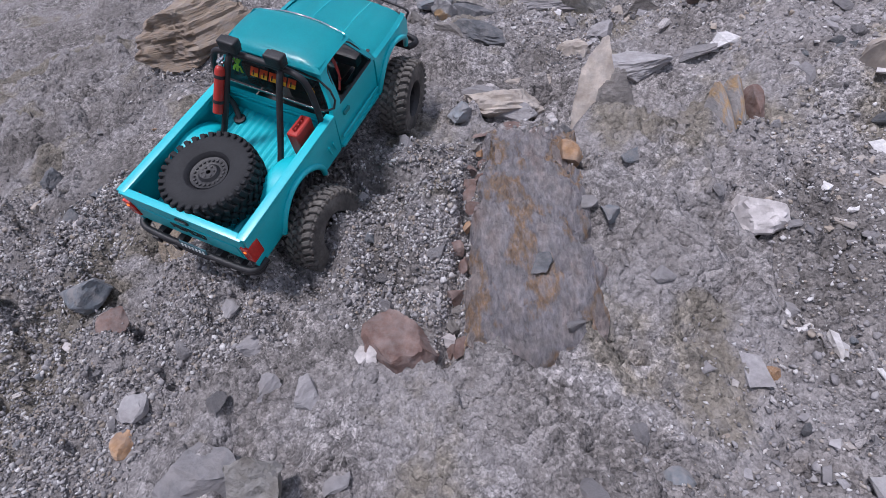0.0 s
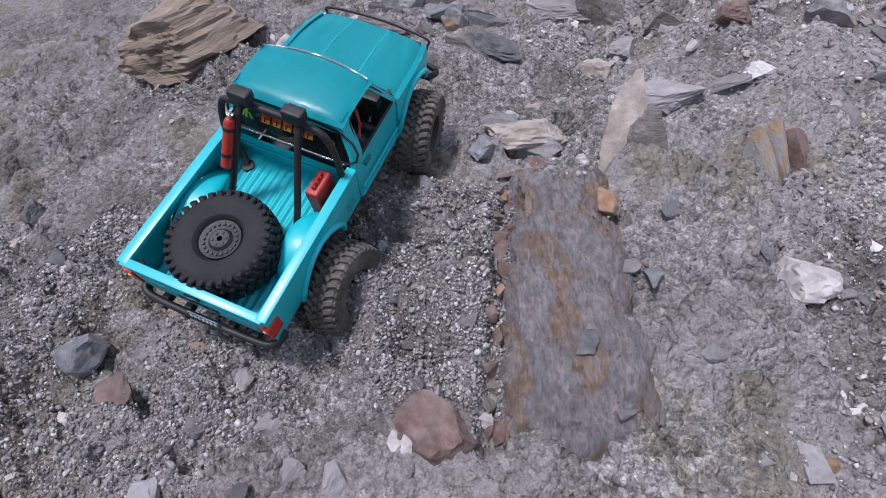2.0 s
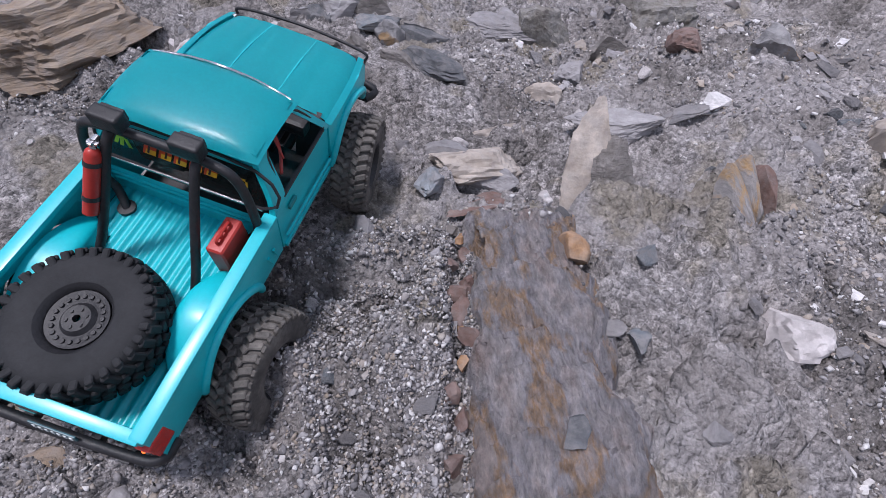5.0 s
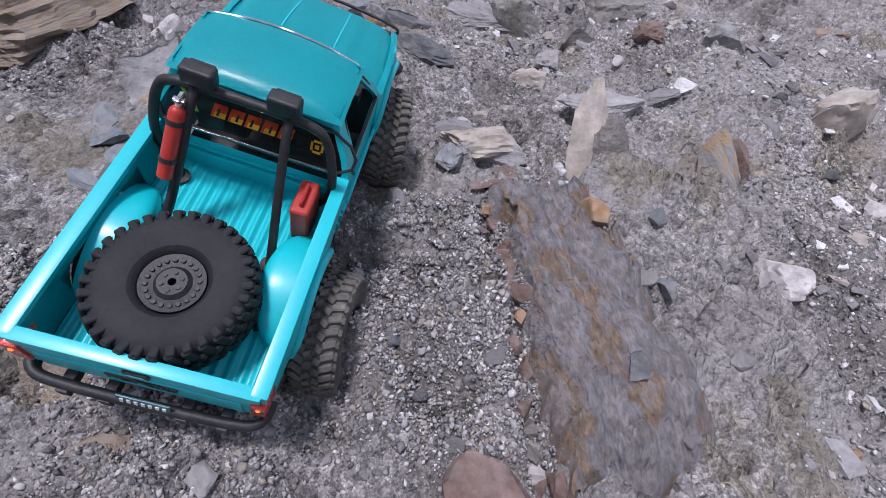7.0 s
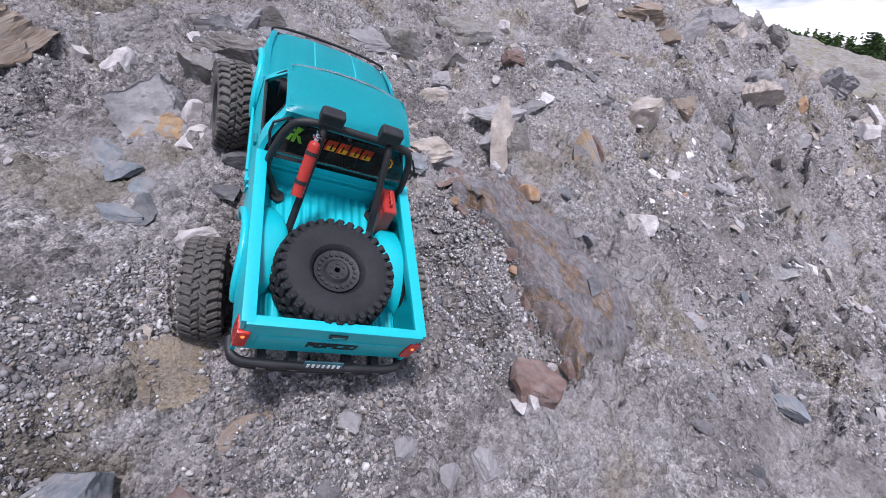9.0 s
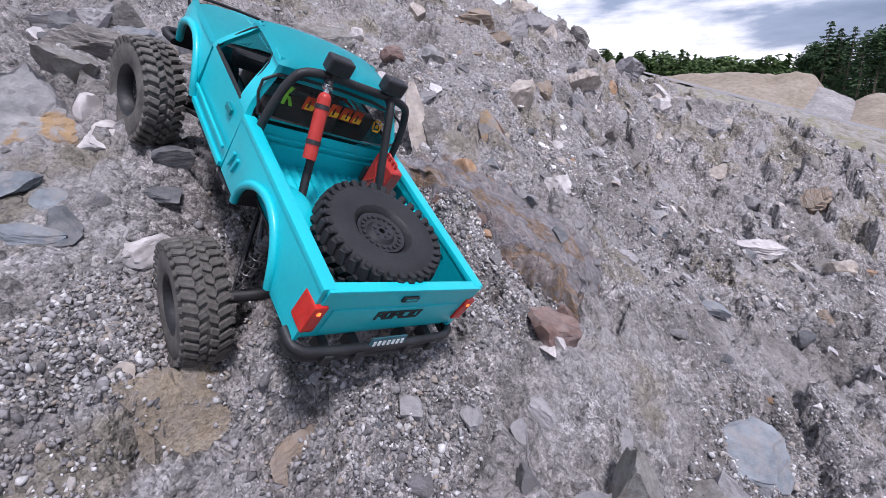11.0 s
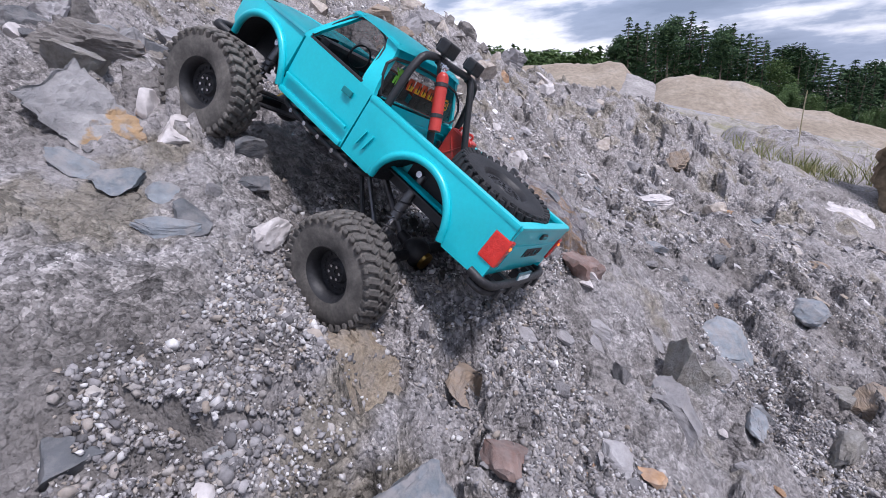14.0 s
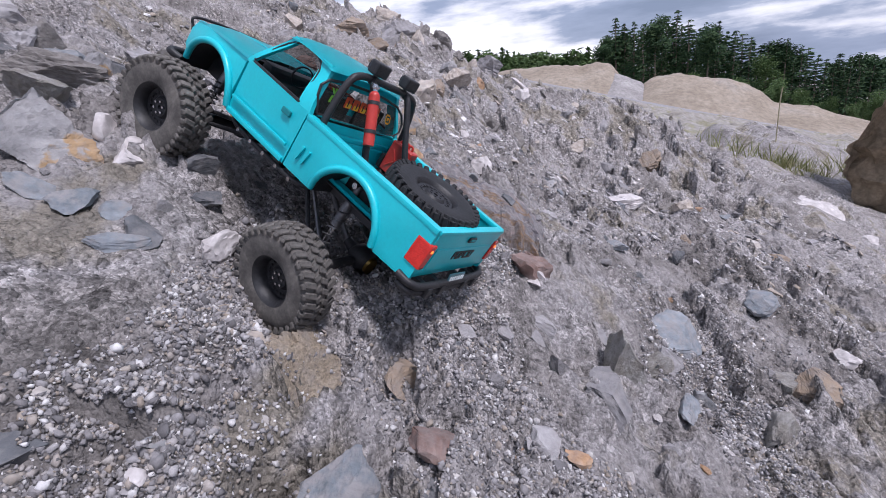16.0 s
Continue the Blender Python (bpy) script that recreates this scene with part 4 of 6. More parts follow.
# underside: ladder chassis, axles, shocks, links
WHEELS = {"rl": (-0.1135, 0.112, -0.086), "rr": (0.1210, 0.098, -0.036), "fl": (-0.1185, 0.384, -0.046), "fr": (0.1120, 0.362, -0.036)}
for s in (-1, 1):
    bm = bmesh.new()
    tube(bm, [(s * 0.034, 0.01, 0.004), (s * 0.034, 0.10, 0.006), (s * 0.034, 0.20, -0.004), (s * 0.034, 0.31, -0.004), (s * 0.034, 0.42, 0.004)], 0.0055, 6, 5)
    part("frame_rail", bm, "black_plastic", truck, "black chassis rail")
    bm = bmesh.new()
    tube(bm, [(s * 0.060, 0.166, -0.002), (s * 0.084, 0.180, -0.008), (s * 0.086, 0.24, -0.010), (s * 0.084, 0.305, -0.008), (s * 0.060, 0.318, -0.002)], 0.0030, 8, 6)
    slider = part("rock_slider", bm, "black_plastic", truck, "black tube side step", smooth=60)
    for y in (0.19, 0.215, 0.24, 0.265, 0.29):
        bm = bmesh.new()
        rod(bm, (s * 0.036, y, -0.006), (s * 0.084, y, -0.009), 0.0022, seg=8)
        part("step_arm", bm, "black_plastic", slider)
        bm = bmesh.new()
        rod(bm, (s * 0.0855, y, -0.010), (s * 0.0895, y, -0.010), 0.0026, seg=8)
        part("bolt", bm, "chrome", slider, "bright bolt")
bm = bmesh.new()
box(bm, 0.062, 0.085, 0.018, Matrix.Translation((0, 0.235, -0.010)), 0.004)
part("skid_plate", bm, "black_plastic", truck)
bm = bmesh.new()
box(bm, 0.050, 0.075, 0.035, Matrix.Translation((0, 0.345, 0.018)), 0.006)
box(bm, 0.030, 0.050, 0.020, Matrix.Translation((-0.045, 0.345, 0.008)), 0.004)
part("motor", bm, "grey_metal", truck, "dark motor and gearbox")
bm = bmesh.new()
for cx, cz in ((-0.036, 0.064), (0.036, 0.064)):
    box(bm, 0.046, 0.040, 0.010, Matrix.Translation((cx, 0.245, 0.052)), 0.004)
    box(bm, 0.046, 0.012, 0.036, Matrix.Translation((cx, 0.226, 0.071)), 0.004)
box(bm, 0.150, 0.016, 0.016, Matrix.Translation((0, 0.308, 0.066)), 0.005)
part("cab_interior", bm, "black_plastic", truck, "black seats and dashboard")
bm = bmesh.new()
lathe(bm, [(0.0125, -0.0012), (0.0142, -0.0012), (0.0142, 0.0012), (0.0125, 0.0012)], 20, Matrix.Translation((-0.036, 0.288, 0.076)) @ pose(0, 0, 0, 0, 0, 70))
part("steering_wheel", bm, "black_plastic", truck)
bm = bmesh.new()
tube(bm, [(0.03, 0.30, 0.075), (0.06, 0.275, 0.07), (0.075, 0.25, 0.062)], 0.0018, 6, 6)
tube(bm, [(0.02, 0.30, 0.078), (0.05, 0.28, 0.079), (0.072, 0.262, 0.070)], 0.0014, 6, 6)
part("wire", bm, "red_plastic", truck, "thin red wires in the cab")


def coil(bm, a, b, r, turns, wire):
    a, b = Vector(a), Vector(b)
    d = (b - a).normalized()
    s1 = d.orthogonal().normalized()
    s2 = d.cross(s1)
    tube(bm, [a.lerp(b, k / (turns * 8)) + r * (math.cos(k * math.pi / 4) * s1 + math.sin(k * math.pi / 4) * s2) for k in range(turns * 8 + 1)], wire, 5, 1)


for left, right, cy in (("rl", "rr", 0.09), ("fl", "fr", 0.40)):
    a, b = Vector(WHEELS[left]), Vector(WHEELS[right])
    d = (b - a).normalized()
    bm = bmesh.new()
    rod(bm, a + 0.022 * d, b - 0.022 * d, 0.0065, seg=14)
    mid = a.lerp(b, 0.5)
    bmesh.ops.create_uvsphere(bm, u_segments=16, v_segments=10, radius=0.018, matrix=Matrix.Translation(mid) @ Matrix.Diagonal((1.1, 1, 1, 1)))
    rod(bm, mid, mid + Vector((0, 0.03 if left == "rl" else -0.03, 0.004)), 0.011, 0.006)
    axle = part("rear_axle" if left == "rl" else "front_axle", bm, "black_plastic", truck, "black axle tube with diff housing", smooth=45)
    bm = bmesh.new()
    rod(bm, mid + Vector((0, -0.0185 if left == "rl" else 0.0185, 0)), mid + Vector((0, -0.014 if left == "rl" else 0.014, 0)), 0.011, seg=16)
    part("diff_cover", bm, "brass", axle, "brass diff cover")
    for e, s in ((a, -1), (b, 1)):
        foot = e + 0.042 * d * -s + Vector((0, 0.008 if left == "rl" else -0.008, 0.004))
        top = Vector((s * 0.056, cy + (0.035 if left == "rl" else -0.02), 0.030))
        bm = bmesh.new()
        rod(bm, foot, foot.lerp(top, 0.55), 0.0028, seg=10)
        shock = part("shock_absorber", bm, "chrome", truck, "chrome shock absorber with dark spring")
        bm = bmesh.new()
        rod(bm, foot.lerp(top, 0.5), top, 0.0062, seg=14)
        part("shock_body", bm, "grey_metal", shock, smooth=50)
        bm = bmesh.new()
        coil(bm, foot.lerp(top, 0.06), foot.lerp(top, 0.72), 0.0072, 7, 0.0011)
        part("spring", bm, "grey_metal", shock, smooth=60)
        bm = bmesh.new()
        rod(bm, top - Vector((s * 0.002, 0, 0)), top + Vector((s * 0.010, 0, 0)), 0.0035, seg=10)
        part("shock_bolt", bm, "chrome", shock)
        inner = Vector((s * 0.032, 0.215 if left == "rl" else 0.27, -0.012))
        for k in (0, 1):
            bm = bmesh.new()
            rod(bm, foot + Vector((-s * 0.012 * k, 0, -0.006 + 0.016 * k)), inner + Vector((0, 0, 0.010 * k)), 0.0028, seg=8)
            part("link_rod", bm, "grey_metal" if k else "black_plastic", truck, "thin suspension link")
    bm = bmesh.new()
    rod(bm, mid + Vector((0, 0.03 if left == "rl" else -0.03, 0.004)), (0, 0.215 if left == "rl" else 0.27, -0.006), 0.004, seg=10)
    part("drive_shaft", bm, "grey_metal", truck)


# wheels
def tyre_mesh():
    """The rounded carcass of the off-road tyre."""
    bm = bmesh.new()
    prof = [(0.0275, -0.0215), (0.0285, -0.0235), (0.034, -0.0255), (0.043, -0.0262), (0.050, -0.0248), (0.0545, -0.0215), (0.0565, -0.0165), (0.0572, -0.008), (0.0574, 0.0)]
    prof = prof + [(r, -x) for r, x in prof[-2::-1]] + [(0.0262, 0.014), (0.0262, -0.014)]
    lathe(bm, prof, 56)
    return bm


def tread_places():
    """Where each tread block sits: shape, turn about the axle and place at the rim."""
    n = 33
    for k in range(n):
        for side in (-1, 1):
            a = 2 * math.pi * (k + (0.5 if side > 0 else 0.0)) / n
            spin = Matrix.Rotation(a, 4, "X")
            yield 0, spin @ Matrix.Translation((side * 0.0165, 0, 0.0578)) @ pose(0, 0, 0, 0, side * 9, side * 16)
            yield 1, spin @ Matrix.Translation((side * 0.0236, 0, 0.0522)) @ pose(0, 0, 0, 0, side * 24, 0)
            yield 2, Matrix.Rotation(a + math.pi / n, 4, "X") @ Matrix.Translation((side * 0.0056, 0, 0.0590)) @ pose(0, 0, 0, 0, 0, side * -22)


BLOCKS = ((0.0155, 0.0068, 0.0042, 0.0011), (0.0045, 0.0060, 0.0115, 0.0010), (0.0096, 0.0064, 0.0038, 0.0010))
BLOCK_MESH = {}


def block_mesh(kind, mat):
    if (kind, mat) not in BLOCK_MESH:
        bm = bmesh.new()
        box(bm, *BLOCKS[kind][:3], None, BLOCKS[kind][3], 1)
        me = bpy.data.meshes.new("tread_block")
        bm.to_mesh(me)
        bm.free()
        me.materials.append(MATS[mat])
        BLOCK_MESH[kind, mat] = me
    return BLOCK_MESH[kind, mat]


def wheel_parts(parent, where, mat, face, apart):
    """Hub with its tyre and rim; face is +1 when the rim's face looks along +x; apart: the tread as single blocks."""
    bm = bmesh.new()
    rod(bm, (-0.014 * face, 0, 0), (0.005 * face, 0, 0), 0.0055, seg=18)
    hub = part("wheel", bm, "black_plastic", parent, where=where @ Matrix.Diagonal((0.84, 1, 1, 1)))
    part("tyre", tyre_mesh(), mat, hub, "dusty knobbly off-road tyre" if mat == "dusty_rubber" else "clean black knobbly tyre", smooth=40)
    if apart:
        for kind, m in tread_places():
            ob = new("tread_block", block_mesh(kind, mat))
            ob.parent, ob.matrix_basis = hub, m
    else:
        bm = bmesh.new()
        for kind, m in tread_places():
            box(bm, *BLOCKS[kind][:3], m, BLOCKS[kind][3], 1)
        tagged(part("tread", bm, mat, hub), "dusty tread blocks", kind="stuff")
    bm = bmesh.new()
    f = face
    lathe(bm, [(0.0255, -0.020), (0.0285, -0.0235 * 1), (0.0285, -0.0205), (0.0255, -0.017), (0.0250, 0.017), (0.0285, 0.0205), (0.0285, 0.0235), (0.0255, 0.020), (0.0228, 0.012), (0.0228, -0.012)], 40)
    part("rim", bm, "black_plastic", hub, "black wheel rim", smooth=40)
    bm = bmesh.new()
    depth = (0.002 if mat == "dusty_rubber" else 0.0145) * f
    lathe(bm, [(0.0030, depth + 0.0050 * f), (0.0105, depth + 0.0055 * f), (0.0135, depth + 0.0015 * f), (0.0232, depth + 0.0035 * f), (0.0232, depth - 0.001 * f), (0.0030, depth - 0.001 * f)], 40)
    part("wheel_disc", bm, "black_plastic", hub, smooth=40)
    for k in range(6):
        a = math.pi * k / 3
        c = Vector((depth + 0.0052 * f, 0.0072 * math.cos(a), 0.0072 * math.sin(a)))
        bm = bmesh.new()
        rod(bm, c, c + Vector(((0.0034 if mat == "dusty_rubber" else 0.0012) * f, 0, 0)), 0.0016, seg=6)
        part("wheel_nut", bm, "chrome" if mat == "dusty_rubber" else "black_plastic", hub, "small bright wheel nut" if mat == "dusty_rubber" else "")
    for k in range(20):
        a = math.pi * k / 10
        c = Vector((depth + 0.0028 * f, 0.0182 * math.cos(a), 0.0182 * math.sin(a)))
        bm = bmesh.new()
        rod(bm, c, c + Vector((0.0014 * f, 0, 0)), 0.0020, 0.0017, seg=8)
        part("rim_stud", bm, "black_plastic", hub)
    return hub


for key, (x, y, z) in WHEELS.items():
    other = Vector(WHEELS[{"rl": "rr", "rr": "rl", "fl": "fr", "fr": "fl"}[key]])
    s = -1 if key[1] == "l" else 1
    d = (other - Vector((x, y, z))) * -s
    tilt = -math.degrees(math.atan2(d.z, d.x))
    steer = 0 if key[0] == "r" else 9
    wheel_parts(truck, Matrix.Translation((x, y, z)) @ pose(0, 0, 0, 17 * len(key) + 23 * x, tilt, steer), "dusty_rubber", s, key == "rl")

# spare wheel lying in the bed, and the red can beside the cab
spare = thing("spare_wheel", TRUCK @ pose(-0.003, 0.066, 0.0505, 3, -4, 0) @ pose(0, 0, 0, 0, -90, 0), "clean black spare wheel lying flat in the truck bed", "wheel")
wheel_parts(spare, Matrix(), "tyre_rubber", 1, True)
can = thing("jerry_can", TRUCK @ pose(0.0610, 0.168, 0.050, 0, -3, 0), "small red plastic fuel can standing in the truck bed", "jerry can")
bm = bmesh.new()
box(bm, 0.016, 0.036, 0.044, None, 0.004, 3)
can_body = part("can_body", bm, "red_plastic", can, smooth=40)
for dy in (-0.007, 0.0, 0.007):
    bm = bmesh.new()
    tube(bm, [(0, dy - 0.0028, 0.021), (0, dy - 0.0028, 0.0265), (0, dy + 0.0028, 0.0265), (0, dy + 0.0028, 0.021)], 0.0015, 6, 4)
    part("can_grip", bm, "red_plastic", can)
bm = bmesh.new()
for q in (-1, 1):
    rod(bm, (-0.0082, 0.011 * q, -0.014), (-0.0082, -0.011 * q, 0.012), 0.0012, seg=6)
part("pressed_cross", bm, "red_plastic", can_body)
bm = bmesh.new()
box(bm, 0.012, 0.006, 0.020, Matrix.Translation((-0.004, 0.020, -0.012)), 0.002)
part("can_bracket", bm, "black_plastic", can, "black mounting bracket")

# ---- stones ----
def rock_bm(seed, sx, sy, sz, detail=3, cuts=9, rough=0.05):
    """An angular broken stone: a ball cut by random planes, then roughened and layered."""
    rnd = random.Random(seed)
    bm = bmesh.new()
    bmesh.ops.create_icosphere(bm, subdivisions=detail, radius=1.0)
    planes = []
    for k in range(cuts):
        v = Vector((rnd.gauss(0, 1), rnd.gauss(0, 1), rnd.gauss(0, 0.9))).normalized()
        planes.append((v, rnd.uniform(0.34, 0.72)))
    off = Vector((seed * 3.17 % 50, seed * 1.31 % 50, 0))
    for v in bm.verts:
        p = v.co.copy()
        for n, d in planes:
            over = p.dot(n) - d
            if over > 0:
                p -= over * n
        q = noise.noise(p * 2.3 + off) * 0.5 + noise.noise(p * 6 + off) * 0.3 + noise.noise(Vector((p.x * 2, p.y * 2, p.z * 13)) + off) * 0.45 + noise.noise(p * 15 + off) * 0.22 + noise.noise(p * 32 + off) * 0.12
        v.co = p * (1 + rough * q * 1.6)
    ext = [max(abs(v.co[i]) for v in bm.verts) for i in range(3)]
    for v in bm.verts:
        v.co = Vector((v.co.x / ext[0] * sx / 2, v.co.y / ext[1] * sy / 2, v.co.z / ext[2] * sz / 2))
    return bm


STONE_WORDS = {
    "brown_schist": ("dark brown-grey jagged schist rock", "jagged_rock"),
    "packed_earth": ("crumbling clod of packed grey-brown earth in gravel", "earth_clod"),
    "patched_rock": ("grey boulder with a rusty orange patch", "patched_boulder"),
    "ochre_stone": ("orange-brown weathered stone lying on the gravel", "ochre_stone"),
    "quartz_white": ("pinkish white quartz stone on the gravel slope", "quartz_stone"),
    "slate_dark": ("dark grey slate piece stuck in the slope", "slate_stone"),
    "rust_brown": ("reddish brown rusty rock half sunk in gravel", "brown_rock"),
    "pale_tan_rock": ("pale rock with tan and rusty stains", "pale_rock"),
    "schist_grey": ("grey layered schist rock sticking out of rubble", "schist_rock"),
    "schist_blue": ("flat blue-grey schist slab bedded in gravel", "schist_slab"),
    "layered_tan": ("tan layered weathered rock in the rubble", "layered_rock"),
}
stone_count = [0]


def stone(mat, x, y, w, h, flat, yaw, lift=0.0):
    """One bedded stone: w along yaw, h up the slope, flat the thickness against the smaller of both."""
    stone_count[0] += 1
    seed = stone_count[0] * 7 + 3
    label, name = STONE_WORDS[mat]
    big = max(w, h)
    size = "large " if big > 0.11 else "small " if big < 0.035 else ""
    n = ground_tilt(x, y)
    t = max(0.25, flat) * min(w, h * 1.25) * 1.05
    turn = n.to_track_quat("Z", "Y").to_matrix().to_4x4()
    if mat.startswith("schist") and big > 0.08:
        lift -= 0.16 * t
    m = Matrix.Translation(Vector((x, y, floor_at(x, y))) + n * (t * 0.10 + lift)) @ turn
    spin = Matrix.Rotation(radians(yaw) - math.atan2((turn @ Vector((1, 0, 0))).y, (turn @ Vector((1, 0, 0))).x), 4, "Z")
    ob = part(name, rock_bm(seed, w * 1.08, h * 1.25, t * 1.5, 5 if big > 0.13 else 4 if big > 0.045 else 3, 10, 0.12), mat, where=m @ spin @ pose(0, 0, 0, 6 * math.sin(seed), 6 * math.cos(seed * 1.7), 0), smooth=24)
    return tagged(ob, size + label, "rock", "stones on the slope")


stone_count[0] += 1
tagged(part("ochre_stone", rock_bm(12, 0.046, 0.050, 0.050, 4, 4, 0.10), "ochre_stone", where=pose(0.419, 0.058, floor_at(0.419, 0.058) + 0.052, 20, 8, 15), smooth=40), "rounded orange-brown stone lying on the gravel", "rock", "stones on the slope")
stone("quartz_white", 0.635, -0.047, 0.060, 0.058, 0.60, 9, 0.006)
stone("slate_dark", 0.357, -0.122, 0.022, 0.028, 0.40, -30, 0.016)
stone("rust_brown", 0.197, -0.165, 0.080, 0.068, 0.80, -7, -0.012)
stone("quartz_white", 0.541, 0.358, 0.048, 0.028, 0.60, -96)
stone("pale_tan_rock", 0.393, 0.356, 0.137, 0.051, 0.45, 7)
stone("schist_grey", 0.369, 0.213, 0.089, 0.041, 0.40, 9)
stone("schist_grey", 0.330, 0.266, 0.108, 0.043, 0.40, -17)
stone("schist_blue", 0.279, 0.190, 0.040, 0.053, 0.50, -46)
stone("quartz_white", 0.414, 0.131, 0.021, 0.019, 0.60, -27)
stone("schist_grey", 0.373, 0.121, 0.032, 0.025, 0.50, -24)
stone("schist_grey", 0.423, -0.042, 0.033, 0.024, 0.60, 19)
stone("schist_blue", 0.451, -0.052, 0.027, 0.027, 0.60, -1)
stone("ochre_stone", 0.414, -0.126, 0.015, 0.026, 0.40, -36)
stone("schist_grey", 0.493, -0.131, 0.026, 0.022, 0.40, -10)
stone("rust_brown", 0.744, 0.390, 0.058, 0.053, 0.60, 2)
stone("quartz_white", 1.078, 0.735, 0.055, 0.038, 0.70, -94)
stone("quartz_white", 1.318, 0.602, 0.057, 0.050, 0.60, 0)
stone("schist_blue", 0.247, 0.605, 0.123, 0.076, 0.20, 24)
stone("layered_tan", -0.267, 0.589, 0.354, 0.231, 0.40, -11)
stone("quartz_white", -0.131, 0.576, 0.037, 0.031, 0.60, 76)
stone("quartz_white", 0.876, 0.011, 0.031, 0.030, 0.60, 2)
stone("quartz_white", 1.045, -0.065, 0.041, 0.038, 0.60, -5)
stone("schist_grey", 0.731, -0.236, 0.037, 0.049, 0.30, -68)
stone("schist_blue", -0.276, -0.004, 0.092, 0.060, 0.50, -12, 0.010)
patched = part("patched_boulder", rock_bm(226, 0.150, 0.135, 0.150, 5, 5, 0.14), "patched_rock", where=pose(-0.076, 0.368, floor_at(-0.070, 0.372) - 0.012, 8, 4, -10), smooth=30)
tagged(patched, "large grey boulder with a rusty orange patch", "rock", "stones on the slope")
stone("quartz_white", -0.054, 0.280, 0.050, 0.032, 0.50, 6)
stone("quartz_white", -0.036, 0.327, 0.035, 0.029, 0.80, -10)
stone("schist_blue", -0.133, 0.255, 0.038, 0.025, 0.40, -43)
stone("slate_dark", -0.138, 0.223, 0.040, 0.044, 0.30, -23)
stone("slate_dark", -0.043, 0.212, 0.055, 0.030, 0.40, -18)
stone("quartz_white", 1.163, -0.493, 0.211, 0.097, 0.35, -62)
stone("schist_grey", 0.082, -0.188, 0.052, 0.028, 0.50, -101)
stone("quartz_white", 0.243, -0.146, 0.026, 0.017, 0.60, -24)
stone("quartz_white", 0.163, -0.183, 0.024, 0.016, 0.50, -72)
stone("layered_tan", -0.119, -0.040, 0.078, 0.056, 0.25, -13, -0.008)
stone("schist_grey", -0.040, -0.085, 0.031, 0.026, 0.40, 11)
stone("schist_grey", 0.005, -0.130, 0.040, 0.034, 0.30, -63)
stone("schist_blue", 0.595, -0.365, 0.061, 0.061, 0.20, -24)
stone("schist_blue", 0.456, -0.631, 0.097, 0.066, 0.30, -57)
stone("schist_blue", 0.262, -0.409, 0.122, 0.097, 0.15, -117)
stone("schist_grey", 0.124, -0.270, 0.038, 0.025, 0.30, -8)
stone("rust_brown", -0.206, -0.070, 0.044, 0.038, 0.40, -86)
stone("ochre_stone", -0.129, -0.210, 0.034, 0.025, 0.40, -53)
stone("schist_blue", -0.323, 0.097, 0.017, 0.016, 0.50, -19)
stone("slate_dark", -0.357, 0.176, 0.037, 0.032, 0.40, -5)
stone("slate_dark", -0.239, -0.078, 0.032, 0.020, 0.40, -55)
stone("quartz_white", -0.277, -0.079, 0.037, 0.022, 0.50, -34)
stone("quartz_white", -0.162, -0.311, 0.059, 0.043, 0.50, -105)
stone("pale_tan_rock", -0.370, 0.079, 0.037, 0.028, 0.50, -64)
stone("pale_tan_rock", -0.485, 0.188, 0.034, 0.042, 0.50, -47)
stone("schist_grey", -0.018, -0.259, 0.094, 0.070, 0.50, -32)
stone("schist_blue", 0.024, -0.372, 0.035, 0.053, 0.50, -83)
stone("layered_tan", 0.239, -0.632, 0.097, 0.077, 0.50, -97)
stone("quartz_white", 0.389, -0.774, 0.052, 0.040, 0.60, -78)
stone("quartz_white", 0.558, -1.005, 0.139, 0.080, 0.50, -90)
stone("layered_tan", 0.840, -0.960, 0.070, 0.080, 0.40, -85, -0.008)
stone("quartz_white", 1.507, -1.489, 0.108, 0.070, 0.50, -41)
stone("quartz_white", -0.097, 0.171, 0.052, 0.030, 0.60, -25)
stone("quartz_white", 1.929, -1.500, 0.40, 0.20, 0.26, -34, -0.02)
stone("pale_tan_rock", -0.188, 0.100, 0.028, 0.021, 0.50, -62)
stone("schist_grey", 1.907, 0.425, 0.202, 0.151, 0.70, -54)
stone("layered_tan", 0.894, -0.878, 0.120, 0.070, 0.25, -55, -0.008)
stone("schist_grey", 0.485, 0.649, 0.096, 0.074, 0.50, 11)
stone("slate_dark", 0.332, 0.507, 0.129, 0.077, 0.30, -8)
stone("quartz_white", 0.050, 0.561, 0.036, 0.030, 0.60, -96)
stone("schist_grey", 0.534, 0.260, 0.074, 0.074, 0.40, -3)
stone("quartz_white", -0.090, 0.488, 0.055, 0.050, 0.60, -2)
stone("schist_grey", -0.210, 1.149, 0.202, 0.157, 0.60, -8)
stone("layered_tan", -0.250, 1.108, 0.175, 0.121, 0.50, -37)
stone("schist_grey", 0.185, 0.125, 0.039, 0.031, 0.50, 31)
stone("schist_grey", -0.138, -0.176, 0.044, 0.037, 0.50, -27)
stone("ochre_stone", -0.149, -0.155, 0.020, 0.026, 0.50, 35)
stone("schist_grey", 0.640, -0.134, 0.041, 0.041, 0.30, -34)
stone("schist_grey", 0.750, -0.260, 0.057, 0.065, 0.40, 4)
stone("schist_blue", 0.457, -0.294, 0.031, 0.026, 0.50, 11)
stone("quartz_white", 0.091, 0.295, 0.035, 0.030, 0.80, -52)
stone("schist_grey", 0.036, -0.176, 0.046, 0.026, 0.30, 16)
stone("quartz_white", 0.152, -0.174, 0.026, 0.020, 0.40, -30)
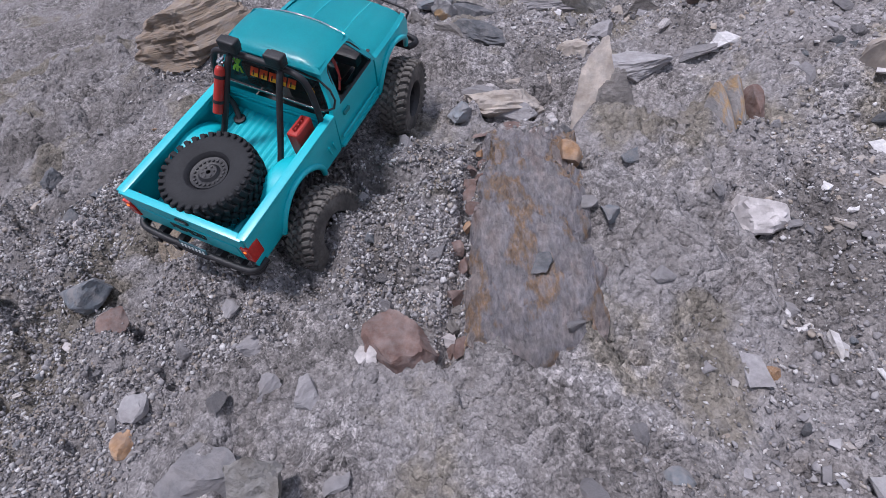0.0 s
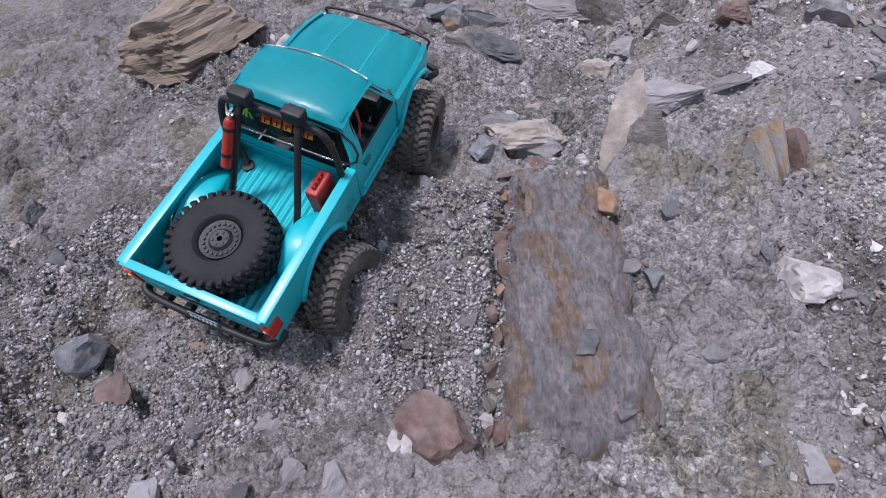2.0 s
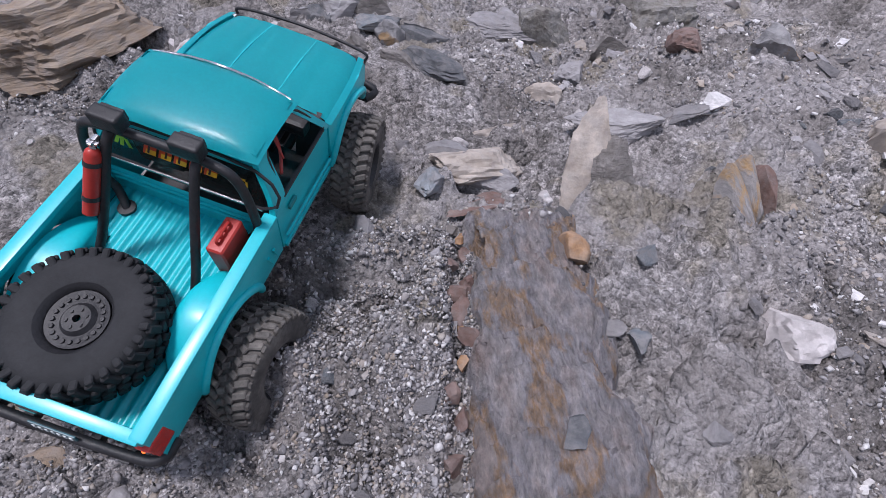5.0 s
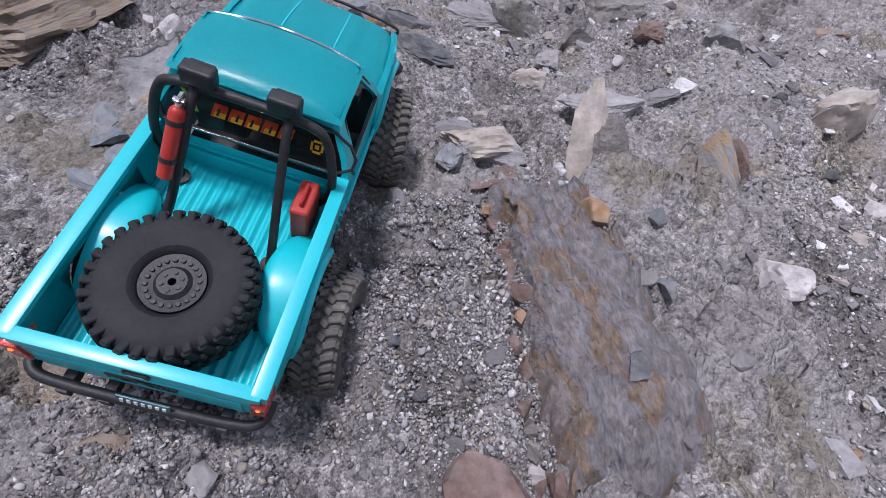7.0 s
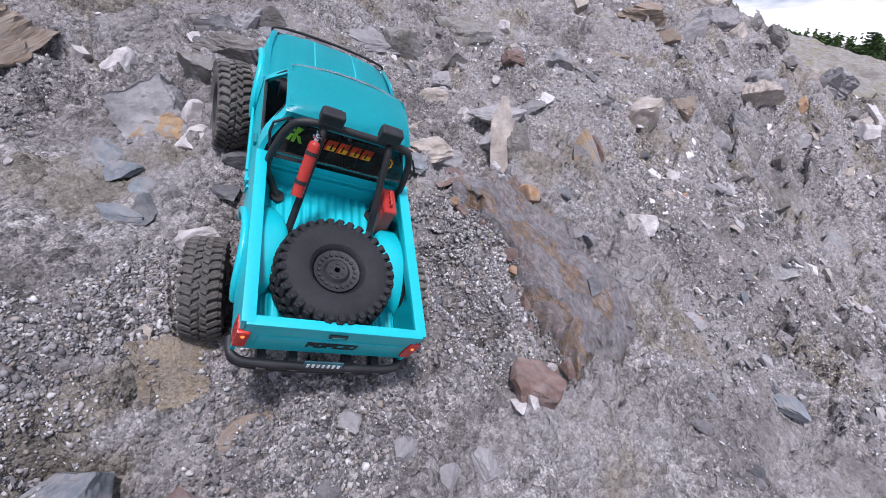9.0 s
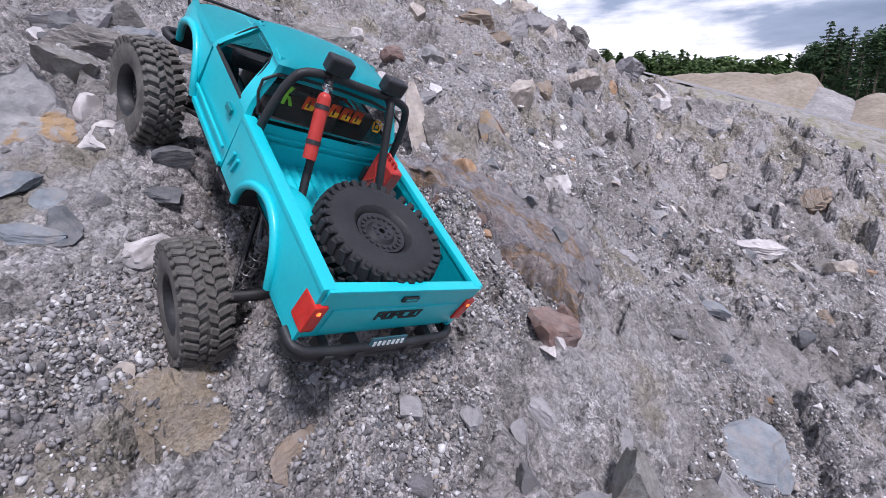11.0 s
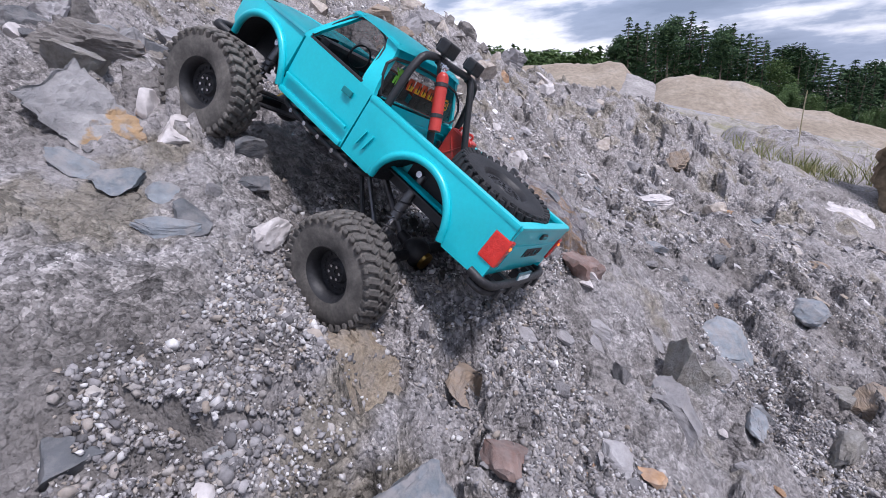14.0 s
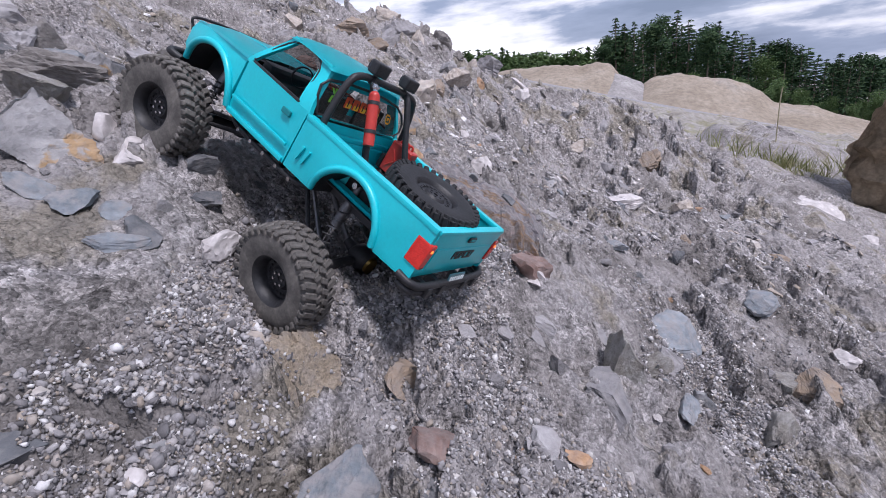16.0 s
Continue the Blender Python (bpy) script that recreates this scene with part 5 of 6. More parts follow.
stone("pale_tan_rock", 1.721, 0.154, 0.20, 0.11, 0.80, -35)
stone("brown_schist", 2.050, 0.222, 0.10, 0.14, 0.9, -40, -0.035)
stone("brown_schist", 1.990, 0.255, 0.08, 0.12, 0.9, -10, -0.035)
stone("schist_grey", 2.133, 0.008, 0.13, 0.15, 0.9, -20)
stone("quartz_white", 1.951, -0.157, 0.10, 0.09, 0.6, -32)
stone("quartz_white", 2.086, -0.160, 0.06, 0.15, 0.8, -50)
stone("ochre_stone", 1.905, 0.027, 0.06, 0.07, 0.5, -20)
stone("layered_tan", 1.198, 0.414, 0.25, 0.075, 0.40, -27)
stone("quartz_white", 1.412, 0.619, 0.07, 0.06, 0.7, 0)
stone("schist_grey", 1.839, 0.446, 0.24, 0.10, 0.9, -20)
stone("layered_tan", 1.580, 0.522, 0.26, 0.10, 0.7, -20)
stone("schist_grey", 1.776, -0.034, 0.10, 0.06, 0.5, 10)
stone("layered_tan", 1.856, 0.086, 0.13, 0.045, 0.4, -30)
stone("pale_tan_rock", 0.360, 0.250, 0.150, 0.075, 0.60, 15, -0.016)
stone("rust_brown", 0.348, 0.169, 0.117, 0.047, 0.25, 20)
stone("schist_grey", 0.570, 0.266, 0.150, 0.051, 0.50, -19)
stone("schist_grey", 0.685, 0.274, 0.145, 0.029, 0.40, -4)
stone("slate_dark", -0.471, 0.222, 0.049, 0.038, 0.50, -41)
stone("schist_grey", -0.409, 0.170, 0.055, 0.060, 0.60, -47)
stone("slate_dark", -0.394, 0.142, 0.034, 0.029, 0.50, -53)
stone("schist_blue", -0.477, 0.185, 0.045, 0.025, 0.50, -49)
stone("schist_grey", -0.452, 0.138, 0.027, 0.023, 0.50, -58)
stone("slate_dark", -0.432, 0.234, 0.033, 0.022, 0.50, -40)
stone("quartz_white", -0.349, 0.094, 0.014, 0.012, 0.50, -63)
stone("schist_blue", -0.157, 0.312, 0.056, 0.032, 0.35, -75)
stone("schist_blue", -0.169, 0.226, 0.055, 0.023, 0.35, -48)
stone("schist_grey", 0.479, 0.631, 0.192, 0.080, 0.40, -19)
stone("schist_blue", -0.146, 0.284, 0.047, 0.040, 0.30, -39)

CREST = ((2.05, 0.30, 0.120, 0.096, "brown_schist"), (2.04, 0.21, 0.144, 0.115, "schist_grey"), (2.03, 0.15, 0.108, 0.086, "brown_schist"), (2.10, 0.08, 0.123, 0.099, "pale_tan_rock"), (2.08, -0.00, 0.098, 0.078, "schist_grey"), (2.03, -0.11, 0.107, 0.086, "brown_schist"), (1.97, 0.42, 0.127, 0.102, "schist_grey"),
         (1.78, 0.31, 0.105, 0.084, "brown_schist"), (1.74, 0.17, 0.092, 0.074, "pale_tan_rock"), (1.85, 0.03, 0.087, 0.070, "schist_grey"), (2.06, 0.55, 0.145, 0.116, "brown_schist"), (1.25, 0.29, 0.066, 0.053, "schist_grey"), (2.06, -0.26, 0.085, 0.068, "brown_schist"), (2.10, -0.43, 0.099, 0.079, "pale_tan_rock"))
# ledges of bedrock and boulders across the steep face
ledges = random.Random(31)
for k in range(64):
    x, y = (ledges.uniform(0.72, 2.1), ledges.uniform(-0.75, 0.8)) if k < 50 else (ledges.uniform(-0.3, 0.7), ledges.uniform(0.40, 0.85))
    w = ledges.uniform(0.045, 0.14)
    stone(ledges.choice(("schist_grey", "schist_grey", "brown_schist", "brown_schist", "pale_tan_rock", "layered_tan", "patched_rock")), x, y, w, w * ledges.uniform(0.45, 0.8), ledges.uniform(0.6, 0.95), ledges.uniform(-50, 20), -0.16 * w)
# jagged blocks along the crest
for x, y, w, h, mat in CREST:
    stone(mat, x, y, 0.85 * w, 0.75 * h, 0.9, -25, -0.26 * w)

# rusty shards broken off along the long slab's edge
shards = random.Random(12)
for k in range(18):
    y = 0.14 - 0.018 * k
    w = shards.uniform(0.016, 0.036)
    stone(shards.choice(("rust_brown", "rust_brown", "brown_schist", "ochre_stone")), 0.306 - 0.178 * (0.150 - y) + shards.uniform(-0.012, 0.010), y, w, w * shards.uniform(0.5, 0.9), 0.6, shards.uniform(60, 110), 0.004)

# muddy outcrop and broken blocks low on the slope
for mat, x, y, w, h, flat, yaw, lift in (
        ("packed_earth", 0.046, -0.290, 0.076, 0.058, 1.0, -20, -0.020), ("packed_earth", 0.090, -0.320, 0.050, 0.040, 1.0, 25, -0.014),
        ("schist_grey", 0.190, -0.385, 0.054, 0.043, 1.0, -40, -0.012), ("packed_earth", 0.150, -0.365, 0.043, 0.032, 1.0, 10, -0.014),
        ("schist_blue", 0.151, -0.425, 0.054, 0.040, 0.8, 60, -0.012), ("packed_earth", 0.247, -0.608, 0.068, 0.050, 1.0, 30, -0.018),
        ("schist_grey", 0.270, -0.580, 0.043, 0.036, 1.0, -15, -0.012), ("schist_grey", 0.253, -0.392, 0.094, 0.047, 0.6, -25, -0.018),
        ("packed_earth", 0.094, -0.531, 0.086, 0.043, 0.9, -30, -0.020), ("schist_grey", -0.055, -0.329, 0.022, 0.019, 0.9, 15, -0.008),
        # ledges beyond the patched boulder
        ("brown_schist", 0.083, 0.511, 0.170, 0.050, 0.9, -28, -0.010), ("slate_dark", 0.306, 0.576, 0.130, 0.050, 0.8, -18, -0.008),
        ("packed_earth", 0.150, 0.555, 0.110, 0.045, 0.9, -32, -0.008), ("brown_schist", 0.235, 0.640, 0.120, 0.060, 1.0, -12, -0.012),
        ("slate_dark", 0.120, 0.620, 0.090, 0.045, 0.9, -40, -0.008), ("packed_earth", 0.020, 0.450, 0.075, 0.040, 0.9, -20, -0.006),
        ("packed_earth", 0.560, 0.620, 0.130, 0.075, 1.0, -20, -0.014), ("brown_schist", 0.700, 0.560, 0.120, 0.070, 1.0, -35, -0.012),
        ("packed_earth", 0.850, 0.700, 0.170, 0.100, 1.0, -10, -0.020), ("slate_dark", -0.014, 0.227, 0.046, 0.030, 0.7, -20, -0.004)):
    stone(mat, x, y, w, h, flat, yaw, lift)

# the pointed upright rock: cream broken rim round a brown face
bm = rock_bm(431, 0.135, 0.070, 0.250, 5, 8, 0.10)
for v in bm.verts:
    up = min(1, max(0, (v.co.z - 0.01) / 0.115))
    v.co.x = v.co.x * (1 - 0.45 * up ** 1.5) + 0.004 * up
    v.co.y *= 1 - 0.35 * up
    if v.co.z < 0:
        # the foot keeps its width down into the ground
        v.co.x /= math.sqrt(max(0.2, 1 - (v.co.z / 0.125) ** 2))
peak = part("pointed_rock", bm, "pale_tan_rock", where=pose(0.520, 0.188, 1.160, -10, 3, 8), smooth=28)
tagged(peak, "pointed upright rock with cream broken edges and brown face", "rock")
bm = rock_bm(437, 0.086, 0.060, 0.190, 5, 8, 0.12)
for v in bm.verts:
    up = min(1, max(0, (v.co.z + 0.01) / 0.105))
    v.co.x = v.co.x * (1 - 0.45 * up)
part("brown_face", bm, "brown_schist", peak, "brown grey weathered face", smooth=28, where=Matrix.Translation((-0.010, -0.026, -0.014)))

# upright rock with rusty stripes
for k, (dx, w, h, mat) in enumerate(((-0.030, 0.030, 0.115, "striped_rock"), (0.0, 0.042, 0.130, "striped_rock"), (0.034, 0.034, 0.105, "rust_brown"))):
    if k == 0:
        striped = part("striped_rock", rock_bm(401, w, 0.06, h, 3, 10, 0.06), mat, where=pose(0.674 + dx, 0.085, floor_at(0.674, 0.085) + 0.030, -22, 5, 12), smooth=30)
        tagged(striped, "upright rock with vertical rusty and grey stripes", "rock")
    else:
        part("rock_layer", rock_bm(401 + k, w, 0.06, h, 3, 10, 0.06), mat, striped, where=Matrix.Translation((dx + 0.03, 0.004 * k, 0.004)), smooth=30)

# the long rusty slab bedded down the slope, with a broken step along one side
SLAB = [Vector((0.318, 0.150)), Vector((0.440, 0.120)), Vector((0.416, -0.205)), Vector((0.258, -0.188))]


def slab_at(u, v):
    a, b = SLAB[0].lerp(SLAB[1], u), SLAB[3].lerp(SLAB[2], u)
    p = a.lerp(b, v)
    rag = 0.026 * noise.noise(Vector((u * 3, v * 7, 2))) + 0.010 * noise.noise(Vector((u * 9, v * 25, 5)))
    x, y = p.x + rag, p.y + 0.4 * rag
    edge = min(1, u * 14) * min(1, (1 - u) * 5) * min(1, v * 8) * min(1, (1 - v) * 10)
    lift = 0.003 + 0.023 * edge + 0.010 * noise.noise(Vector((x * 16, y * 7, 9))) + 0.005 * noise.noise(Vector((x * 30, y * 14, 1))) + 0.0045 * noise.noise(Vector((x * 110, y * 60, 3))) + 0.003 * noise.noise(Vector((x * 260, y * 160, 5)))
    z = 0.6 * float(broad_ground(np.array([x]), np.array([y]))[0]) + 0.4 * floor_at(x, y)
    return (x, y, z + lift + 0.004 - (0.02 if edge < 0.03 else 0))


bm = bmesh.new()
sheet(bm, 46, 100, slab_at)
bmesh.ops.solidify(bm, geom=bm.faces[:], thickness=-0.02)
tagged(part("rusty_slab", bm, "rusty_slab", smooth=35), "long rust-stained grey and orange schist slab", "rock")

# loose sand under the rear wheel
bm = bmesh.new()


def sand_at(u, v):
    a, r = 2 * math.pi * u, v
    x = -0.165 + (0.048 + 0.012 * math.sin(3 * a) + 0.006 * math.sin(7 * a)) * r * math.cos(a)
    y = 0.062 + (0.046 + 0.006 * math.cos(5 * a)) * r * math.sin(a)
    return (x, y, floor_at(x, y) + 0.012 * (1 - r * r) - 0.006 * r)


sheet(bm, 36, 12, sand_at)
bmesh.ops.remove_doubles(bm, verts=bm.verts[:], dist=0.0002)
tagged(part("sand_pile", bm, "loose_sand", smooth=60), "fresh brown sand thrown up behind the wheel", "sand", kind="structure")

# medium broken stones, each its own piece
rnd = random.Random(77)
MEDIUM = []
for k in range(9):
    bmk = rock_bm(900 + k, 1.0, rnd.uniform(0.65, 0.95), rnd.uniform(0.35, 0.7), 2, 10, 0.06)
    me = bpy.data.meshes.new("broken_stone")
    bmk.to_mesh(me)
    bmk.free()
    MEDIUM.append(me)
WORDS = {"schist_grey": "small grey angular schist stone", "schist_blue": "small blue-grey angular stone", "quartz_white": "small white quartz stone", "slate_dark": "small dark slate stone", "ochre_stone": "small orange-brown stone"}
KINDS = ["schist_grey"] * 11 + ["schist_blue"] * 4 + ["quartz_white"] * 2 + ["slate_dark"] * 3 + ["ochre_stone"]
VARIANTS = {}
for k in range(195):
    mat = rnd.choice(KINDS)
    j = rnd.randrange(len(MEDIUM))
    if (mat, j) not in VARIANTS:
        VARIANTS[mat, j] = MEDIUM[j].copy()
        VARIANTS[mat, j].materials.append(MATS[mat])
    x, y = (rnd.uniform(-0.45, 1.0), rnd.uniform(-0.55, 0.6)) if k < 150 else (rnd.uniform(0.6, 2.0), rnd.uniform(-0.9, 0.8))
    s = rnd.choice((0.012, 0.015, 0.018, 0.022, 0.027, 0.034)) * (1.0 if k < 150 else 1.6)
    n = ground_tilt(x, y)
    ob = new("broken_stone", VARIANTS[mat, j])
    ob.matrix_basis = Matrix.Translation(Vector((x, y, floor_at(x, y))) + n * s * 0.03) @ n.to_track_quat("Z", "Y").to_matrix().to_4x4() @ pose(0, 0, 0, rnd.uniform(-25, 25), rnd.uniform(-25, 25), rnd.uniform(0, 360)) @ Matrix.Scale(s, 4)
    tagged(ob, WORDS[mat] + " lying loose on the slope", "stone", "loose stones")


# gravel: chips past counting
ICO = [(0, a, b * 1.618) for a in (-1, 1) for b in (-1, 1)] + [(a, b * 1.618, 0) for a in (-1, 1) for b in (-1, 1)] + [(a * 1.618, 0, b) for a in (-1, 1) for b in (-1, 1)]


def hull_of(points):
    """Outward triangles of a small convex body."""
    bm = bmesh.new()
    for p in points:
        bm.verts.new(p)
    bm.verts.index_update()
    bmesh.ops.convex_hull(bm, input=bm.verts[:])
    bm.faces.ensure_lookup_table()
    bmesh.ops.triangulate(bm, faces=bm.faces[:])
    out = np.array([[v.index for v in f.verts] for f in bm.faces])
    bm.free()
    return out


# drifts of washed gravel, and sheets of bare mud: place, half widths, more or less stones
DRIFTS = ((-0.28, 0.14, 0.13, 0.09, 0.42), (-0.10, -0.09, 0.16, 0.12, 0.45), (0.22, 0.02, 0.08, 0.20, 0.10), (-0.42, 0.26, 0.12, 0.16, 0.30), (-0.34, 0.02, 0.10, 0.08, 0.20), (-0.17, 0.25, 0.08, 0.07, -0.60), (0.52, -0.12, 0.14, 0.16, -0.15), (0.10, 0.22, 0.10, 0.08, -0.3))


def gravel(name, label, count, boxes, sizes, seed, flat=False, fine=False):
    rng = np.random.default_rng(seed)
    if flat:
        # skewed, cut blocks with twelve faces
        body = np.array([[x, y, z] for x in (-0.5, 0.5) for y in (-0.5, 0.5) for z in (-0.5, 0.5)])
        shapes = np.array([body * rng.uniform(0.35, 1.0, (8, 3)) + rng.uniform(-0.12, 0.12, (8, 3)) for k in range(40)])
    elif fine:
        # grit: eight faces
        body = 0.55 * np.array([(1, 0, 0), (-1, 0, 0), (0, 1, 0), (0, -1, 0), (0, 0, 1), (0, 0, -1)])
        shapes = np.array([body * rng.uniform(0.75, 1.1, (6, 1)) + rng.uniform(-0.14, 0.14, (6, 3)) for k in range(40)])
    else:
        # worn pebbles: twenty faces
        body = np.array(ICO) / 3.6
        shapes = np.array([body * rng.uniform(0.62, 1.1, (12, 1)) + rng.uniform(-0.11, 0.11, (12, 3)) for k in range(40)])
    tris = hull_of(body)
    xs, ys = [], []
    for share, x0, x1, y0, y1 in boxes:
        n = int(count * share)
        xs.append(rng.uniform(x0, x1, n))
        ys.append(rng.uniform(y0, y1, n))
    x, y = np.concatenate(xs), np.concatenate(ys)
    # gravel gathers in drifts between bare patches
    drift = 1.2 * fbm(x, y, 0.26, 3, 211) - 0.16
    for cx, cy, rx, ry, more in DRIFTS:
        drift = drift + knoll(x, y, cx, cy, rx, ry, more)
    keep = rng.uniform(-0.30, 0.13, len(x)) < drift
    x, y = x[keep], y[keep]
    n = len(x)
    s = sizes[0] * (sizes[1] / sizes[0]) ** (rng.uniform(0, 1, n) ** 2.2)
    q = rng.normal(size=(n, 4))
    q /= np.linalg.norm(q, axis=1, keepdims=True)
    a, b, c, d = q.T
    rot = np.stack([1 - 2 * (c * c + d * d), 2 * (b * c - a * d), 2 * (b * d + a * c), 2 * (b * c + a * d), 1 - 2 * (b * b + d * d), 2 * (c * d - a * b), 2 * (b * d - a * c), 2 * (c * d + a * b), 1 - 2 * (b * b + c * c)], -1).reshape(n, 3, 3)
    stretch = np.stack([np.ones(n), rng.uniform(0.6, 1, n), rng.uniform(0.35, 0.9, n)], -1)
    v = shapes[rng.integers(0, len(shapes), n)] * (s[:, None] * stretch)[:, None, :]
    if flat:
        # flakes lie nearly along the slope
        a = rng.uniform(0, 6.283, n)
        ca, sa, lean, tip = np.cos(a), np.sin(a), rng.normal(-0.46, 0.22, n), rng.normal(-0.12, 0.2, n)
        v = v * np.array([1.0, 0.75, 0.45])
        px, py = v[:, :, 0] * ca[:, None] - v[:, :, 1] * sa[:, None], v[:, :, 0] * sa[:, None] + v[:, :, 1] * ca[:, None]
        v = np.stack([px, py, v[:, :, 2] - lean[:, None] * py - tip[:, None] * px], -1)
    else:
        v = np.einsum("nij,nkj->nki", rot, v)
    g = ground_height(x, y)
    on_slab = (y > -0.16) & (y < 0.14) & (x > 0.300 + 0.18 * (y + 0.16)) & (x < 0.405 + 0.11 * (y + 0.18))
    if flat:
        v = v[~on_slab]
        x, y, s, g, n = x[~on_slab], y[~on_slab], s[~on_slab], g[~on_slab], int((~on_slab).sum())
        on_slab = on_slab[~on_slab]
    g = np.where(on_slab, np.maximum(g, 0.6 * broad_ground(x, y) + 0.4 * g + 0.018), g)
    v += np.stack([x, y, g + (0.03 if flat else 0.13) * s], -1)[:, None, :]
    faces = (tris[None] + (np.arange(n) * shapes.shape[1])[:, None, None]).reshape(-1, 3)
    ob = new(name, mesh_from(name, v.reshape(-1, 3), faces, "gravel_stones", not flat))
    tagged(ob, label, "gravel", kind="stuff")


gravel("gravel", "loose grey and white schist pebbles over the slope", 26000, ((0.34, -0.5, 0.9, -0.6, 0.6), (0.12, -0.42, -0.16, 0.04, 0.26), (0.32, -0.62, 0.30, -0.5, 0.30), (0.22, 0.4, 2.1, -0.95, 0.95)), (0.0042, 0.013), 3)
gravel("fine_gravel", "fine pale gravel between the stones", 175000, ((0.14, -0.42, -0.14, 0.04, 0.26), (0.32, -0.45, 0.8, -0.55, 0.5), (0.38, -0.62, 0.30, -0.5, 0.25), (0.10, 0.12, 0.34, -0.2, 0.25), (0.18, 0.3, 1.6, -0.9, 0.8)), (0.0028, 0.0085), 5, False, True)
gravel("rubble", "broken schist flakes strewn over the steep face", 5200, ((0.20, 0.5, 1.2, -0.9, 0.7), (0.80, 0.85, 2.4, -1.3, 1.0)), (0.010, 0.042), 8, True)
gravel("flakes", "small flat schist flakes pressed into the mud", 3000, ((1.0, -0.5, 1.0, -0.6, 0.7),), (0.006, 0.017), 9, True)

# ---- the distance: heaps of sand, road, forest ----
EYE_X, EYE_Y = -0.53, -0.19


def far_point(az, dist):
    a = radians(az)
    return EYE_X + dist * math.cos(a), EYE_Y + dist * math.sin(a)


def plain(x, y):
    return 1.0 - 0.037 * x + 0.244 * y


def heap(name, mat, label, profile, near, depth, seed):
    """A long dumped heap seen along an arc: profile of (azimuth, crest height)."""
    bm = bmesh.new()
    az = [p[0] for p in profile]

    def at(u, v):
        a = az[0] + (az[-1] - az[0]) * u
        h = float(np.interp(-a, [-q for q in az], [p[1] for p in profile]))
        x, y = far_point(a, near + depth * v)
        k = max(0.0, 1 - abs(2 * v - 0.9) / 0.95) if v > 0 else 0
        rough = 0.4 * noise.noise(Vector((x * 0.35, y * 0.35, seed))) + 0.22 * noise.noise(Vector((x * 1.1, y * 1.1, seed))) + 0.10 * noise.noise(Vector((x * 3, y * 3, seed)))
        return (x, y, plain(x, y) - 0.3 + (h + 0.3) * min(1, 1.35 * k) * (1 + 0.22 * rough))

    sheet(bm, 120, 26, at)
    return tagged(part(name, bm, mat, smooth=70), label, "heap")


heap("sand_mound", "sand", "pale tan dumped sand heap beside the road", [(7.0, 0.6), (1.4, 1.8), (-3.4, 2.6), (-6.0, 2.9), (-7.8, 3.2), (-9.2, 2.9), (-11.0, 1.4), (-12.5, 0.3)], 36, 20, 1)
heap("gravel_mound", "grey_heap", "grey dumped gravel heap beside the road", [(-6.0, 0.3), (-8.0, 1.9), (-9.4, 2.5), (-10.5, 2.35), (-12, 1.95), (-13.5, 1.3), (-15.5, 0.3)], 35.6, 17, 2)
heap("sand_mound", "sand", "long pale tan sand heap in front of the forest", [(-10.5, 0.3), (-12.2, 2.0), (-13.3, 2.5), (-15.4, 3.0), (-18.0, 2.95), (-20.4, 2.8), (-22.5, 2.5), (-23.8, 1.8), (-25.2, 1.75), (-26.8, 1.85), (-28.5, 1.5), (-30.5, 1.4), (-31.7, 1.25), (-36, 1.1), (-40, 0.4)], 35, 20, 3)

bm = bmesh.new()


def road_at(u, v):
    a = 6 - 44 * u
    x, y = far_point(a, 25 + 9 * v + 1.5 * math.sin(2.2 * u))
    return (x, y, plain(x, y) + 0.95 - 1.25 * u + 0.25 * v - 0.05 * abs(2 * v - 1) ** 4)


sheet(bm, 80, 8, road_at)
tagged(part("road", bm, "road_grit", smooth=60), "grey gravel haul road through the pit", "road", kind="structure")
bm = bmesh.new()


def verge_at(u, v):
    a = 26 - 70 * u
    x, y = far_point(a, 6 + 20.5 * v ** 1.3)
    return (x, y, plain(x, y) + 0.03 - 0.5 * (1 - v) ** 10 + (1.25 - 1.55 * u) * v ** 2 + 0.30 * v * (1 - v) * 4 * noise.noise(Vector((x * 0.6, y * 0.6, 4))) + 0.13 * noise.noise(Vector((x * 2, y * 2, 4))) + 0.06 * noise.noise(Vector((x * 5, y * 5, 4))))


sheet(bm, 300, 110, verge_at)
tagged(part("pit_floor", bm, "pit_earth", smooth=60), "bare pale gravel pit floor", "ground", kind="structure")


